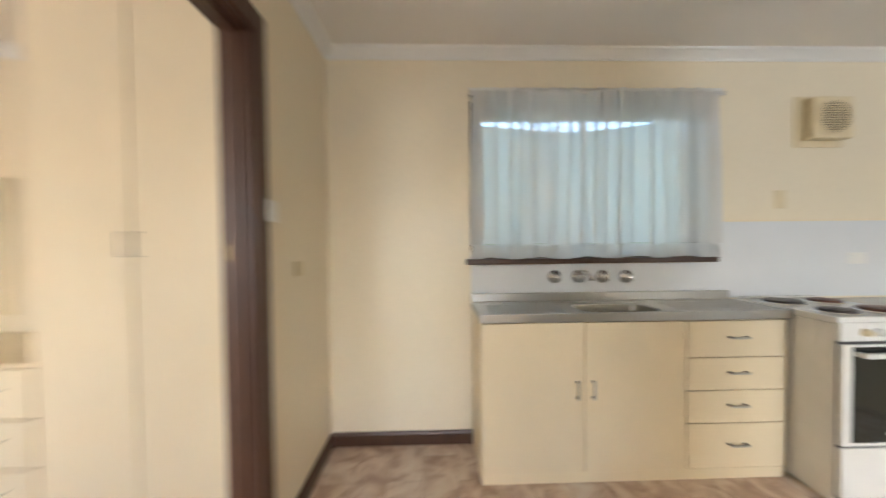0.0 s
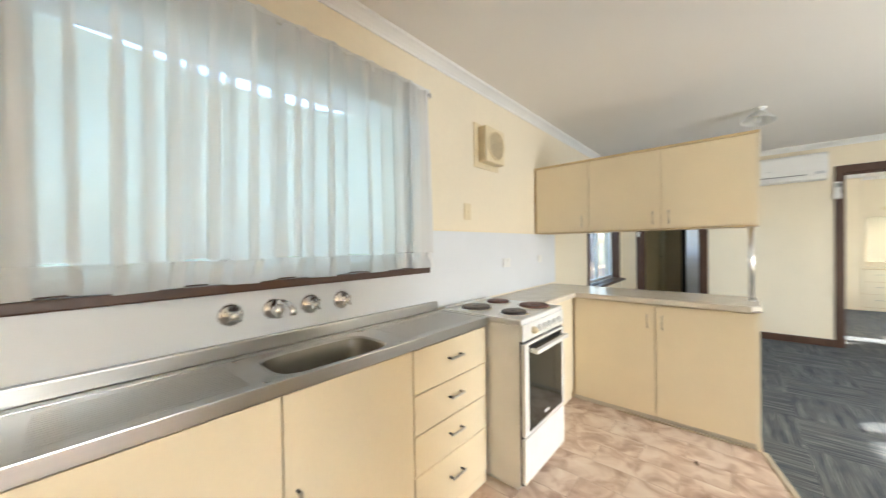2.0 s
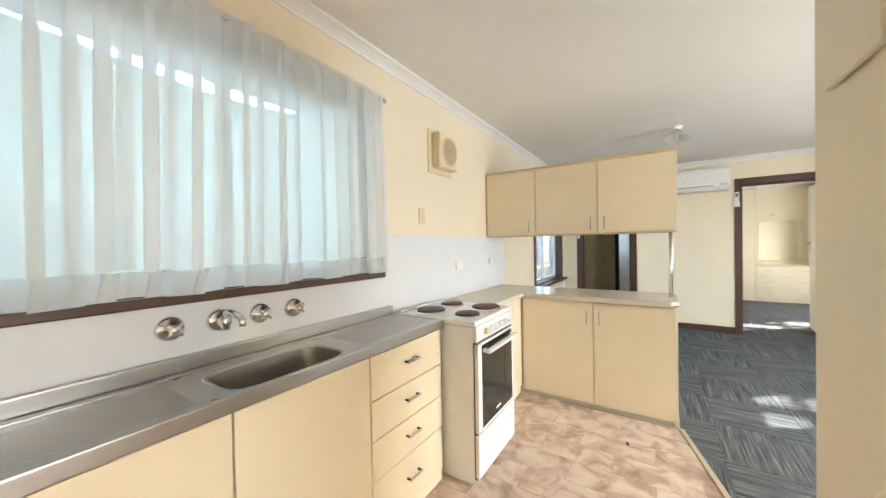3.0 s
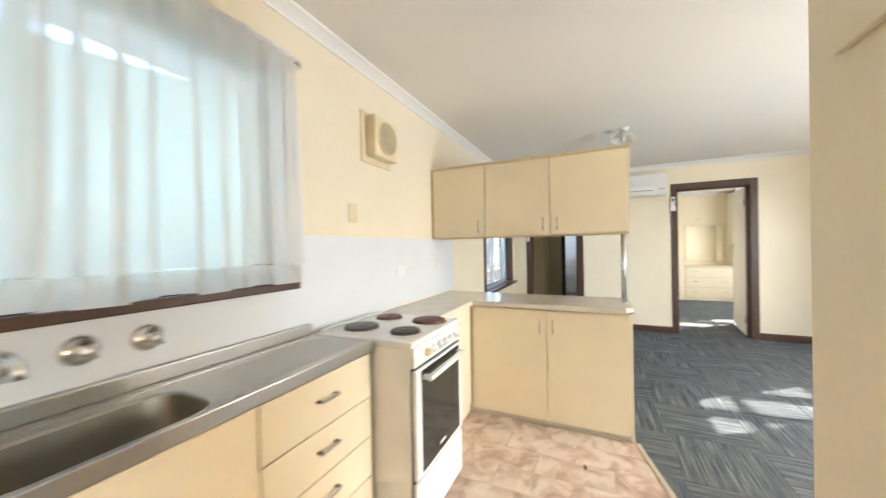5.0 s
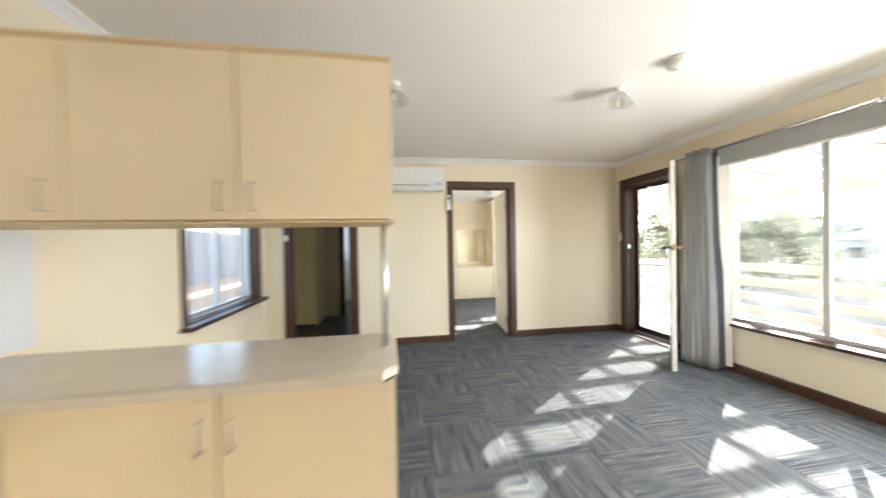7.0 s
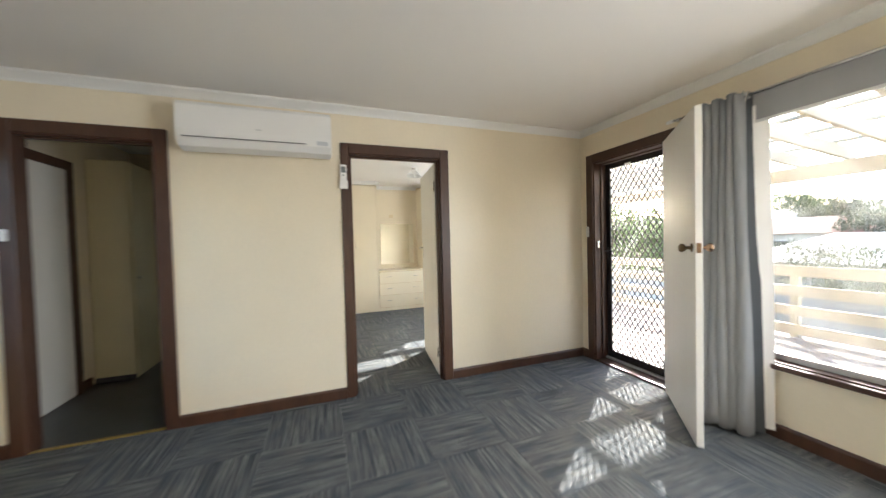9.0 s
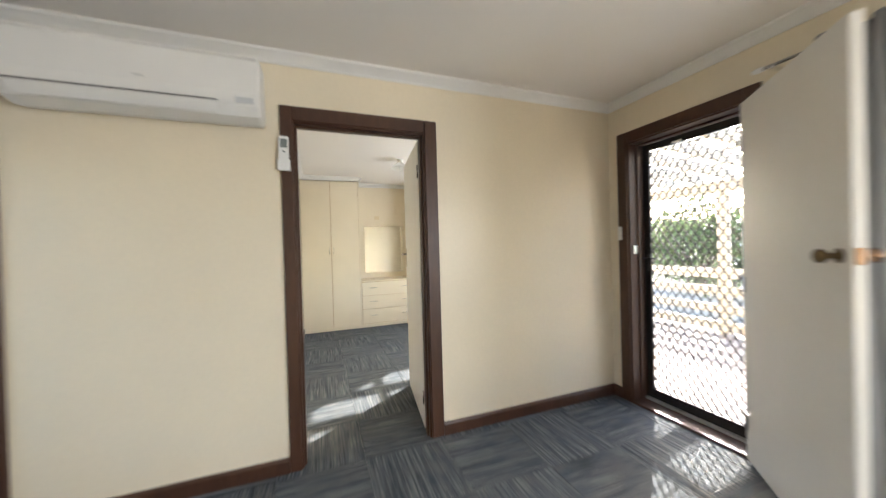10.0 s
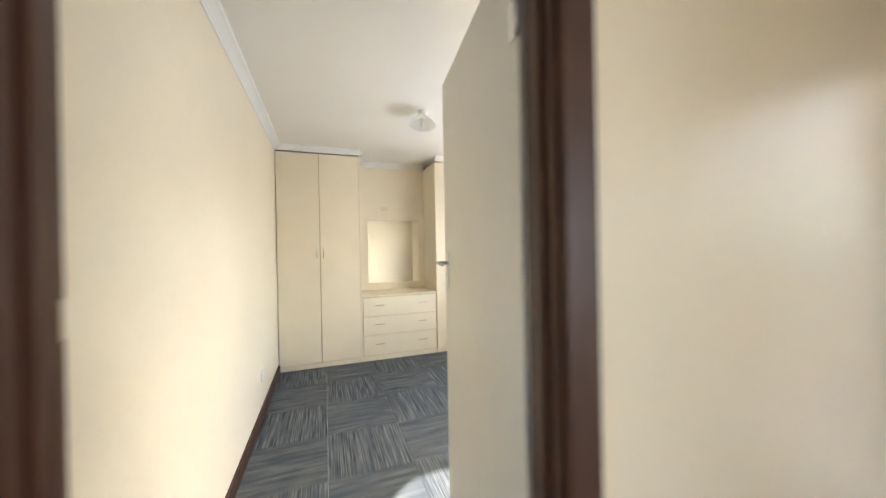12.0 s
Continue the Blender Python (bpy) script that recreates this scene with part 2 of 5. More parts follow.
def leaf_mat(name, color):
    """Thin leaves that let some sun through; clumps differ in tone."""
    m = bpy.data.materials.new(name)
    m.use_nodes = True
    n, l = m.node_tree.nodes, m.node_tree.links
    n.remove(n["Principled BSDF"])
    tl, df, mx = n.new("ShaderNodeBsdfTranslucent"), n.new("ShaderNodeBsdfDiffuse"), n.new("ShaderNodeMixShader")
    tc, nz, mr, vm = n.new("ShaderNodeTexCoord"), n.new("ShaderNodeTexNoise"), n.new("ShaderNodeMapRange"), n.new("ShaderNodeVectorMath")
    nz.inputs["Scale"].default_value = 1.6
    mr.inputs[1].default_value, mr.inputs[2].default_value = 0.3, 0.7
    mr.inputs[3].default_value, mr.inputs[4].default_value = 0.6, 1.5
    vm.operation = "SCALE"
    vm.inputs[0].default_value = color
    l.new(tc.outputs["Object"], nz.inputs["Vector"])
    l.new(nz.outputs[0], mr.inputs[0])
    l.new(mr.outputs[0], vm.inputs["Scale"])
    l.new(vm.outputs[0], tl.inputs[0])
    l.new(vm.outputs[0], df.inputs[0])
    mx.inputs[0].default_value = 0.5
    l.new(tl.outputs[0], mx.inputs[1])
    l.new(df.outputs[0], mx.inputs[2])
    l.new(mx.outputs[0], n["Material Output"].inputs[0])
    return m


LEAF = leaf_mat("green_leaves", (0.12, 0.145, 0.075))
LEAF2 = leaf_mat("grey_green_leaves", (0.145, 0.15, 0.105))
# Bench steel darkened, so the bowl's dim inside is in its colour.
BOWL = mat("darkened_steel_bowl", (0.30, 0.285, 0.25), 0.34, metal=1.0, vary=0.05, scale=6, fine=0.02, fine_scale=200)
PALEGREY = mat("pale_grey_plastic", (0.55, 0.56, 0.57), 0.4)


def steel_mat():
    m = mat("brushed_stainless_steel", (0.47, 0.46, 0.44), 0.33, metal=1.0, vary=0.03, scale=3, fine=0.015, fine_scale=200, stretch=(0.05, 1, 1))
    return m


STEEL = steel_mat()


def carpet_mat():
    """Loop pile in stripes along one way of the tile, with blocks of blue grey and brown grey."""
    m = bpy.data.materials.new("striped_grey_carpet")
    m.use_nodes = True
    n, l = m.node_tree.nodes, m.node_tree.links
    b = n["Principled BSDF"]
    b.inputs["Roughness"].default_value = 0.9
    b.inputs["Specular IOR Level"].default_value = 0.25
    tc, oi = n.new("ShaderNodeTexCoord"), n.new("ShaderNodeObjectInfo")
    add = n.new("ShaderNodeVectorMath")
    add.operation = "ADD"
    mul = n.new("ShaderNodeVectorMath")
    mul.operation = "SCALE"
    mul.inputs[0].default_value = (37.0, 53.0, 11.0)
    l.new(oi.outputs["Random"], mul.inputs["Scale"])
    l.new(tc.outputs["Object"], add.inputs[0])
    l.new(mul.outputs[0], add.inputs[1])

    def streak(sx, sy, detail=1.0):
        mp, nz = n.new("ShaderNodeMapping"), n.new("ShaderNodeTexNoise")
        mp.inputs["Scale"].default_value = (sx, sy, 1)
        nz.inputs["Scale"].default_value = 1.0
        nz.inputs["Detail"].default_value = detail
        l.new(add.outputs[0], mp.inputs[0])
        l.new(mp.outputs[0], nz.inputs["Vector"])
        return nz.outputs[0]
    fine, line, wide, blot, pile = streak(150, 2.4, 0.0), streak(75, 6.0, 1.0), streak(16, 7.0), streak(6, 5, 2.0), streak(420, 420)
    mixw = n.new("ShaderNodeMix")
    mixw.inputs["Factor"].default_value = 0.35
    l.new(fine, mixw.inputs["A"])
    l.new(line, mixw.inputs["B"])
    thin = mixw.outputs["Result"]
    r1 = n.new("ShaderNodeValToRGB")
    e = r1.color_ramp.elements
    e[0].position, e[0].color = 0.38, (0.040, 0.046, 0.052, 1)
    e[1].position, e[1].color = 0.64, (0.205, 0.205, 0.195, 1)
    mid = e.new(0.50)
    mid.color = (0.092, 0.102, 0.110, 1)
    l.new(thin, r1.inputs[0])
    r2 = n.new("ShaderNodeValToRGB")
    e = r2.color_ramp.elements
    e[0].position, e[0].color = 0.35, (0.066, 0.080, 0.092, 1)
    e[1].position, e[1].color = 0.65, (0.118, 0.119, 0.116, 1)
    l.new(wide, r2.inputs[0])
    mr = n.new("ShaderNodeMapRange")
    mr.inputs[1].default_value, mr.inputs[2].default_value = 0.38, 0.62
    mr.inputs[3].default_value, mr.inputs[4].default_value = 0.38, 0.95
    l.new(blot, mr.inputs[0])
    mx = n.new("ShaderNodeMix")
    mx.data_type = "RGBA"
    l.new(mr.outputs[0], mx.inputs["Factor"])
    l.new(r2.outputs[0], mx.inputs["A"])
    l.new(r1.outputs[0], mx.inputs["B"])
    l.new(mx.outputs["Result"], b.inputs["Base Color"])
    bp = n.new("ShaderNodeBump")
    bp.inputs["Strength"].default_value = 0.5
    bp.inputs["Distance"].default_value = 0.003
    sm = n.new("ShaderNodeMath")
    sm.operation = "ADD"
    l.new(thin, sm.inputs[0])
    l.new(pile, sm.inputs[1])
    l.new(sm.outputs[0], bp.inputs["Height"])
    l.new(bp.outputs[0], b.inputs["Normal"])
    return m


CARPET = carpet_mat()


def vinyl_mat():
    """Sheet vinyl printed like irregular slabs in pink brown, tan and cream."""
    m = bpy.data.materials.new("slab_printed_vinyl")
    m.use_nodes = True
    n, l = m.node_tree.nodes, m.node_tree.links
    b = n["Principled BSDF"]
    b.inputs["Roughness"].default_value = 0.42
    tc = n.new("ShaderNodeTexCoord")
    br = n.new("ShaderNodeTexBrick")
    mp = n.new("ShaderNodeMapping")
    mp.inputs["Rotation"].default_value = (0, 0, radians(90))
    warp = n.new("ShaderNodeTexNoise")
    warp.inputs["Scale"].default_value = 7.0
    l.new(tc.outputs["Object"], warp.inputs["Vector"])
    ws = n.new("ShaderNodeVectorMath")
    ws.operation = "MULTIPLY_ADD"
    ws.inputs[1].default_value = (0.025, 0.025, 0)
    l.new(warp.outputs["Color"], ws.inputs[0])
    l.new(tc.outputs["Object"], ws.inputs[2])
    l.new(ws.outputs[0], mp.inputs[0])
    l.new(mp.outputs[0], br.inputs["Vector"])
    br.inputs["Scale"].default_value = 1.0
    br.inputs["Brick Width"].default_value = 0.42
    br.inputs["Row Height"].default_value = 0.19
    br.inputs["Mortar Size"].default_value = 0.0025
    br.inputs["Mortar Smooth"].default_value = 0.6
    br.inputs["Color1"].default_value = (0.0, 0.0, 0.0, 1)
    br.inputs["Color2"].default_value = (1.0, 1.0, 1.0, 1)
    br.inputs["Mortar"].default_value = (0.5, 0.5, 0.5, 1)
    cl = n.new("ShaderNodeTexNoise")
    cl.inputs["Scale"].default_value = 7.0
    cl.inputs["Detail"].default_value = 5
    cl.inputs["Distortion"].default_value = 0.8
    off = n.new("ShaderNodeVectorMath")
    off.operation = "MULTIPLY_ADD"
    off.inputs[1].default_value = (3, 3, 3)
    l.new(br.outputs["Color"], off.inputs[0])
    l.new(tc.outputs["Object"], off.inputs[2])
    l.new(off.outputs[0], cl.inputs["Vector"])
    rp = n.new("ShaderNodeValToRGB")
    e = rp.color_ramp.elements
    e[0].position, e[0].color = 0.28, (0.33, 0.22, 0.15, 1)
    e[1].position, e[1].color = 0.72, (0.73, 0.63, 0.52, 1)
    x = e.new(0.45)
    x.color = (0.53, 0.385, 0.29, 1)
    x = e.new(0.57)
    x.color = (0.67, 0.54, 0.43, 1)
    l.new(cl.outputs[0], rp.inputs[0])
    mx = n.new("ShaderNodeMix")
    mx.data_type = "RGBA"
    mx.inputs["B"].default_value = (0.27, 0.17, 0.11, 1)
    mf = n.new("ShaderNodeMath")
    mf.operation = "MULTIPLY"
    mf.inputs[1].default_value = 0.45
    l.new(br.outputs["Fac"], mf.inputs[0])
    l.new(mf.outputs[0], mx.inputs["Factor"])
    l.new(rp.outputs[0], mx.inputs["A"])
    l.new(mx.outputs["Result"], b.inputs["Base Color"])
    bp = n.new("ShaderNodeBump")
    bp.inputs["Strength"].default_value = 0.15
    bp.inputs["Distance"].default_value = 0.002
    bp.invert = True
    l.new(br.outputs["Fac"], bp.inputs["Height"])
    l.new(bp.outputs[0], b.inputs["Normal"])
    return m


VINYL = vinyl_mat()
mirror_m = mat("mirror_silver", (0.86, 0.87, 0.84), 0.03, metal=1.0, vary=0.01)


# ---------- mesh helpers ----------
def bm_box(bm, x0, x1, y0, y1, z0, z1, m=None):
    """Adds a box to bm, turned by m if given."""
    vs = [bm.verts.new((x, y, z)) for x in (x0, x1) for y in (y0, y1) for z in (z0, z1)]
    for f in ((0, 1, 3, 2), (4, 6, 7, 5), (0, 4, 5, 1), (2, 3, 7, 6), (0, 2, 6, 4), (1, 5, 7, 3)):
        bm.faces.new([vs[i] for i in f])
    if m is not None:
        bmesh.ops.transform(bm, matrix=m, verts=vs)
    return vs


def box(x0, x1, y0, y1, z0, z1, bevel=0.0, m=None, seg=2):
    bm = bmesh.new()
    bm_box(bm, min(x0, x1), max(x0, x1), min(y0, y1), max(y0, y1), min(z0, z1), max(z0, z1))
    if bevel:
        bmesh.ops.bevel(bm, geom=bm.edges[:], offset=bevel, segments=seg, affect="EDGES", profile=0.6)
    if m is not None:
        bmesh.ops.transform(bm, matrix=m, verts=bm.verts)
    return bm


def lathe(profile, m=None, n=24, bm=None):
    """A turned shape round z from (radius, height) pairs."""
    bm = bm or bmesh.new()
    rings, made = [], []
    for r, z in profile:
        if r < 1e-5:
            ring = [bm.verts.new((0, 0, z))]
        else:
            ring = [bm.verts.new((r * math.cos(2 * math.pi * i / n), r * math.sin(2 * math.pi * i / n), z)) for i in range(n)]
        rings.append(ring)
        made += ring
    for a, b in zip(rings, rings[1:]):
        for i in range(n):
            j = (i + 1) % n
            if len(a) == 1 and len(b) == 1:
                continue
            if len(a) == 1:
                f = bm.faces.new((a[0], b[i], b[j]))
            elif len(b) == 1:
                f = bm.faces.new((a[i], b[0], a[j]))
            else:
                f = bm.faces.new((a[i], b[i], b[j], a[j]))
            f.smooth = True
    if m is not None:
        bmesh.ops.transform(bm, matrix=m, verts=made)
    return bm


def rod(a, b, r, n=10, bm=None):
    """A round bar from a to b."""
    a, b = Vector(a), Vector(b)
    q = (b - a).to_track_quat("Z", "Y").to_matrix().to_4x4()
    return lathe([(0, 0), (r, 0), (r, (b - a).length), (0, (b - a).length)], Matrix.Translation(a) @ q, n, bm)


def tube(points, r, n=8):
    """A bent pipe through the points."""
    bm = bmesh.new()
    pts = [Vector(p) for p in points]
    rings = []
    for i, p in enumerate(pts):
        d = (pts[min(i + 1, len(pts) - 1)] - pts[max(i - 1, 0)]).normalized()
        q = d.to_track_quat("Z", "Y")
        rings.append([bm.verts.new(p + q @ Vector((r * math.cos(2 * math.pi * k / n), r * math.sin(2 * math.pi * k / n), 0))) for k in range(n)])
    for a, b in zip(rings, rings[1:]):
        for k in range(n):
            f = bm.faces.new((a[k], a[(k + 1) % n], b[(k + 1) % n], b[k]))
            f.smooth = True
    bm.faces.new(rings[0][::-1])
    bm.faces.new(rings[-1])
    return bm


def prism(poly, z0, z1):
    """A flat plate from a plan outline."""
    bm = bmesh.new()
    lo = [bm.verts.new((x, y, z0)) for x, y in poly]
    hi = [bm.verts.new((x, y, z1)) for x, y in poly]
    bm.faces.new(lo[::-1])
    bm.faces.new(hi)
    k = len(poly)
    for i in range(k):
        bm.faces.new((lo[i], lo[(i + 1) % k], hi[(i + 1) % k], hi[i]))
    bmesh.ops.recalc_face_normals(bm, faces=bm.faces)
    return bm


def sweep(profile, a, b, inward):
    """A moulding: profile of (out, up) pairs carried from a to b along a wall whose room side is inward."""
    bm = bmesh.new()
    a, b, o = Vector(a), Vector(b), Vector(inward)
    ends = []
    for p in (a, b):
        ends.append([bm.verts.new(p + o * u + Vector((0, 0, w))) for u, w in profile])
    k = len(profile)
    for i in range(k):
        bm.faces.new((ends[0][i], ends[0][(i + 1) % k], ends[1][(i + 1) % k], ends[1][i]))
    bm.faces.new(ends[0][::-1])
    bm.faces.new(ends[1])
    bmesh.ops.recalc_face_normals(bm, faces=bm.faces)
    return bm


def mesh_of(name, bm, material):
    me = bpy.data.meshes.new(name)
    bmesh.ops.recalc_face_normals(bm, faces=bm.faces)
    bm.to_mesh(me)
    bm.free()
    me.materials.append(material)
    return me


def part(name, bm, material, parent=None, label=""):
    """One mesh object under a thing or a part."""
    ob = new(name, mesh_of(name, bm, material))
    if parent is not None:
        ob.parent = parent
        if parent.type == "EMPTY":
            ob.matrix_parent_inverse = parent.matrix_basis.inverted()
    if label:
        ob["label"] = label
    return ob


def thing(name, at, label, category, group=""):
    """An empty at a thing's base, to carry its parts."""
    ob = new(name)
    ob.empty_display_size = 0.1
    ob.location = at
    bpy.context.view_layer.update()
    return tagged(ob, label, category, group)


def structure(name, bm, material, label="", category=""):
    return tagged(new(name, mesh_of(name, bm, material)), label, category, kind="structure")


def wall_bm(axis, c0, c1, a0, a1, z0, z1, holes=()):
    """A wall slab from c0 to c1 across, a0 to a1 along x or y, pierced by holes (a, b, low, high)."""
    bm = bmesh.new()
    cuts = sorted({a0, a1, *[h[0] for h in holes], *[h[1] for h in holes]})
    for s, e in zip(cuts, cuts[1:]):
        mid = (s + e) / 2
        hs = sorted((h for h in holes if h[0] < mid < h[1]), key=lambda h: h[2])
        low = z0
        spans = []
        for h in hs:
            if h[2] > low + 1e-4:
                spans.append((low, h[2]))
            low = h[3]
        if low < z1 - 1e-4:
            spans.append((low, z1))
        for lo, hi in spans:
            if axis == "x":
                bm_box(bm, s, e, c0, c1, lo, hi)
            else:
                bm_box(bm, c0, c1, s, e, lo, hi)
    bmesh.ops.remove_doubles(bm, verts=bm.verts, dist=1e-5)
    return bm

# ---------- plan ----------
N, E, S, W = 3.26, 7.62, -1.58, 0.545
H = 2.456
XW, XE = -3.0, 11.54

# ---------- walls, floors, ceiling ----------
# The third, unseen opening is added for the bathroom fill lamp.
structure("wall_north", wall_bm("x", N, N + 0.2, XW - 0.2, XE + 0.2, -0.35, H, [(1.45, 2.93, 1.155, 2.12), (5.98, 7.40, 0.715, 2.06), (10.25, 11.15, 1.25, 2.0)]), WALL, "cream painted north wall with two windows", "wall")
# The westmost opening is unseen, added for the second bedroom's fill lamp.
structure("wall_south", wall_bm("x", S - 0.2, S, XW - 0.2, XE + 0.2, -0.35, H, [(-1.9, -0.5, 0.80, 2.10), (0.70, 1.80, 0.80, 2.10), (3.25, 6.10, 0.465, 2.14), (6.645, 7.455, -0.02, 2.105), (8.70, 10.27, 0.70, 2.08)]), WALL, "cream painted south wall with windows and entry", "wall")
structure("wall_east", wall_bm("y", E, E + 0.1, S, N, -0.2, H, [(0.066, 0.906, -0.02, 2.085), (2.215, 2.965, -0.02, 2.085)]), WALL, "cream painted wall with two doorways", "wall")
structure("wall_west", wall_bm("y", W - 0.1, W, S, N, -0.2, H, [(1.60, 2.425, -0.02, 2.06)]), WALL, "cream painted kitchen wall with a doorway", "wall")
structure("wall_pantry", wall_bm("x", 1.322, 1.422, 1.95, 3.10, -0.2, H), WALL, "cream painted short kitchen wall", "wall")
structure("wall_living_west", wall_bm("y", 3.00, 3.10, S, 1.322, -0.2, H), WALL, "cream painted living room wall", "wall")
structure("wall_passage", wall_bm("y", 1.95, 2.05, S, 1.322, -0.2, H), WALL, "cream painted passage wall", "wall")
structure("wall_bedroom_north", wall_bm("x", 1.015, 1.115, E + 0.1, XE, -0.2, H), WALL, "cream painted bedroom wall", "wall")
structure("wall_bedroom_east", wall_bm("y", XE, XE + 0.2, S, N, -0.35, H), WALL, "cream painted bedroom end wall", "wall")
structure("wall_hall_east", wall_bm("y", 9.75, 9.85, 1.115, N, -0.2, H, [(1.82, 2.60, 0.0, 2.04)]), WALL, "cream painted hall end wall", "wall")
structure("wall_far_west", wall_bm("y", XW - 0.2, XW, S, N, -0.35, H), WALL, "cream painted far wall", "wall")
structure("ceiling", box(XW - 0.2, XE + 0.2, S - 0.2, N + 0.2, H, H + 0.16), CEIL, "flat white painted plaster ceiling", "ceiling")
structure("eave", box(XW - 0.2, XE + 0.2, N + 0.2, N + 0.95, 2.37, 2.44), WHITE, "white painted eave along the back of the house", "eave")
structure("floor", box(XW - 0.2, XE + 0.2, S - 0.2, N + 0.2, -0.34, -0.008), CONCRETE, "floor slab under the coverings", "floor")
VIN = [(XW, S), (3.10, S), (3.10, 1.422), (4.33, 1.735), (4.80, 1.735), (4.80, N), (XW, N)]
structure("kitchen_floor", prism(VIN, -0.007, 0.004), VINYL, "pink brown slab-patterned sheet vinyl", "floor")
structure("hall_floor", box(E + 0.01, 11.53, 1.115, N, -0.007, 0.003), HALLFLOOR, "dark vinyl hall floor", "floor")


def edge_strip(a, b, width, height, material, label):
    d = Vector((b[0] - a[0], b[1] - a[1], 0))
    ang = math.degrees(math.atan2(d.y, d.x))
    bm = box(0, d.length, -width / 2, width / 2, 0, height, 0.002, pose(a[0], a[1], 0.002, 0, 0, ang), 1)
    structure("trim", bm, material, label, "edge strip")


edge_strip((3.10, 1.417), (4.33, 1.73), 0.03, 0.008, STRIP, "tan edge strip between vinyl and carpet")
edge_strip((E + 0.012, 2.215), (E + 0.012, 2.965), 0.03, 0.008, GOLD, "brass strip across the hall doorway")

COVE = [(0, 0), (0.008, 0), (0.012, 0.012), (0.026, 0.026), (0.044, 0.040), (0.058, 0.048), (0.062, 0.060), (0, 0.060)]


def cornice(a, b, inward):
    structure("cornice", sweep(COVE, (*a, H - 0.060), (*b, H - 0.060), (*inward, 0)), WHITE, "white cove cornice", "cornice")


cornice((W, N), (E, N), (0, -1))
cornice((E, N), (E, S), (-1, 0))
cornice((E, S), (3.10, S), (0, 1))
cornice((3.10, S), (3.10, 1.422), (1, 0))
cornice((3.10, 1.422), (1.95, 1.422), (0, 1))
cornice((W, S), (W, N), (1, 0))
cornice((E + 0.1, 1.015), (11.01, 1.015), (0, -1))
cornice((11.01, 1.015), (11.01, 0.125), (-1, 0))
cornice((11.01, 0.125), (XE, 0.125), (0, -1))
cornice((XE, 0.125), (XE, -0.785), (-1, 0))
cornice((11.01, -0.785), (11.01, S), (-1, 0))
cornice((E + 0.1, S), (11.01, S), (0, 1))
cornice((E + 0.1, 1.015), (E + 0.1, S), (1, 0))
cornice((XW, N), (W - 0.1, N), (0, -1))

SKIRT = [(0, 0), (0.016, 0), (0.016, 0.072), (0.010, 0.086), (0, 0.088)]


def skirting(a, b, inward):
    structure("baseboard", sweep(SKIRT, (*a, 0.0), (*b, 0.0), (*inward, 0)), BROWN, "dark brown painted skirting board", "baseboard")


skirting((W, N), (1.43, N), (0, -1))
skirting((W, 2.50), (W, N), (1, 0))
skirting((W, S), (W, 1.525), (1, 0))
skirting((4.80, N), (E, N), (0, -1))
skirting((E, N), (E, 3.041), (-1, 0))
skirting((E, 2.14), (E, 0.961), (-1, 0))
skirting((E, -0.01), (E, S), (-1, 0))
skirting((E, S), (7.531, S), (0, 1))
skirting((6.57, S), (3.10, S), (0, 1))
skirting((3.10, S), (3.10, 1.422), (1, 0))
skirting((E + 0.1, 1.015), (11.01, 1.015), (0, -1))
skirting((E + 0.1, S), (11.01, S), (0, 1))
skirting((E + 0.1, S), (E + 0.1, -0.03), (1, 0))
skirting((E + 0.1, N), (8.85, N), (0, -1))

# ---------- door frames ----------


def door_frame(name, axis, wall0, wall1, a0, a1, head, label, face, far_face=True, side=0.086):
    """A dark timber frame lining an opening from a0 to a1: jambs, head, stops, and architraves on the faces."""
    t = thing(name, (0, 0, 0), label, "door frame")
    t["kind"] = "structure"

    def b(al, ah, cl, ch, zl, zh, bev=0.003):
        return box(al, ah, cl, ch, zl, zh, bev, None, 1) if axis == "x" else box(cl, ch, al, ah, zl, zh, bev, None, 1)
    j = 0.022
    part("jamb", b(a0, a0 + j, wall0, wall1, 0, head), BROWN, t)
    part("jamb", b(a1 - j, a1, wall0, wall1, 0, head), BROWN, t)
    part("head_jamb", b(a0 + j, a1 - j, wall0, wall1, head - j, head), BROWN, t)
    mid = (wall0 + wall1) / 2
    part("stop", b(a0 + j, a0 + j + 0.013, mid - 0.02, mid + 0.02, 0, head - j), BROWN, t)
    part("stop", b(a1 - j - 0.013, a1 - j, mid - 0.02, mid + 0.02, 0, head - j), BROWN, t)
    part("head_stop", b(a0 + j + 0.013, a1 - j - 0.013, mid - 0.02, mid + 0.02, head - j - 0.013, head - j), BROWN, t)
    aw = 0.086
    faces = [(face, wall0 if face < 0 else wall1)]
    if far_face:
        faces.append((-face, wall1 if face < 0 else wall0))
    for sgn, c in faces:
        c0, c1 = (c - 0.018, c) if sgn < 0 else (c, c + 0.018)
        part("architrave", b(a0 - aw + 0.012, a0 + 0.012, c0, c1, 0, head + aw - 0.012, 0.005), BROWN, t)
        part("architrave", b(a1 - 0.012, a1 + side - 0.012, c0, c1, 0, head + aw - 0.012, 0.005), BROWN, t)
        part("head_architrave", b(a0 + 0.012, a1 - 0.012, c0, c1, head - 0.012, head + aw - 0.012, 0.005), BROWN, t)
    return t


frame_bed = door_frame("door_frame_bedroom", "y", E, E + 0.1, 0.066, 0.906, 2.085, "dark brown timber frame of the bedroom doorway", -1, side=0.066)
frame_hall = door_frame("door_frame_hall", "y", E, E + 0.1, 2.215, 2.965, 2.085, "dark brown timber frame of the hall doorway", -1)
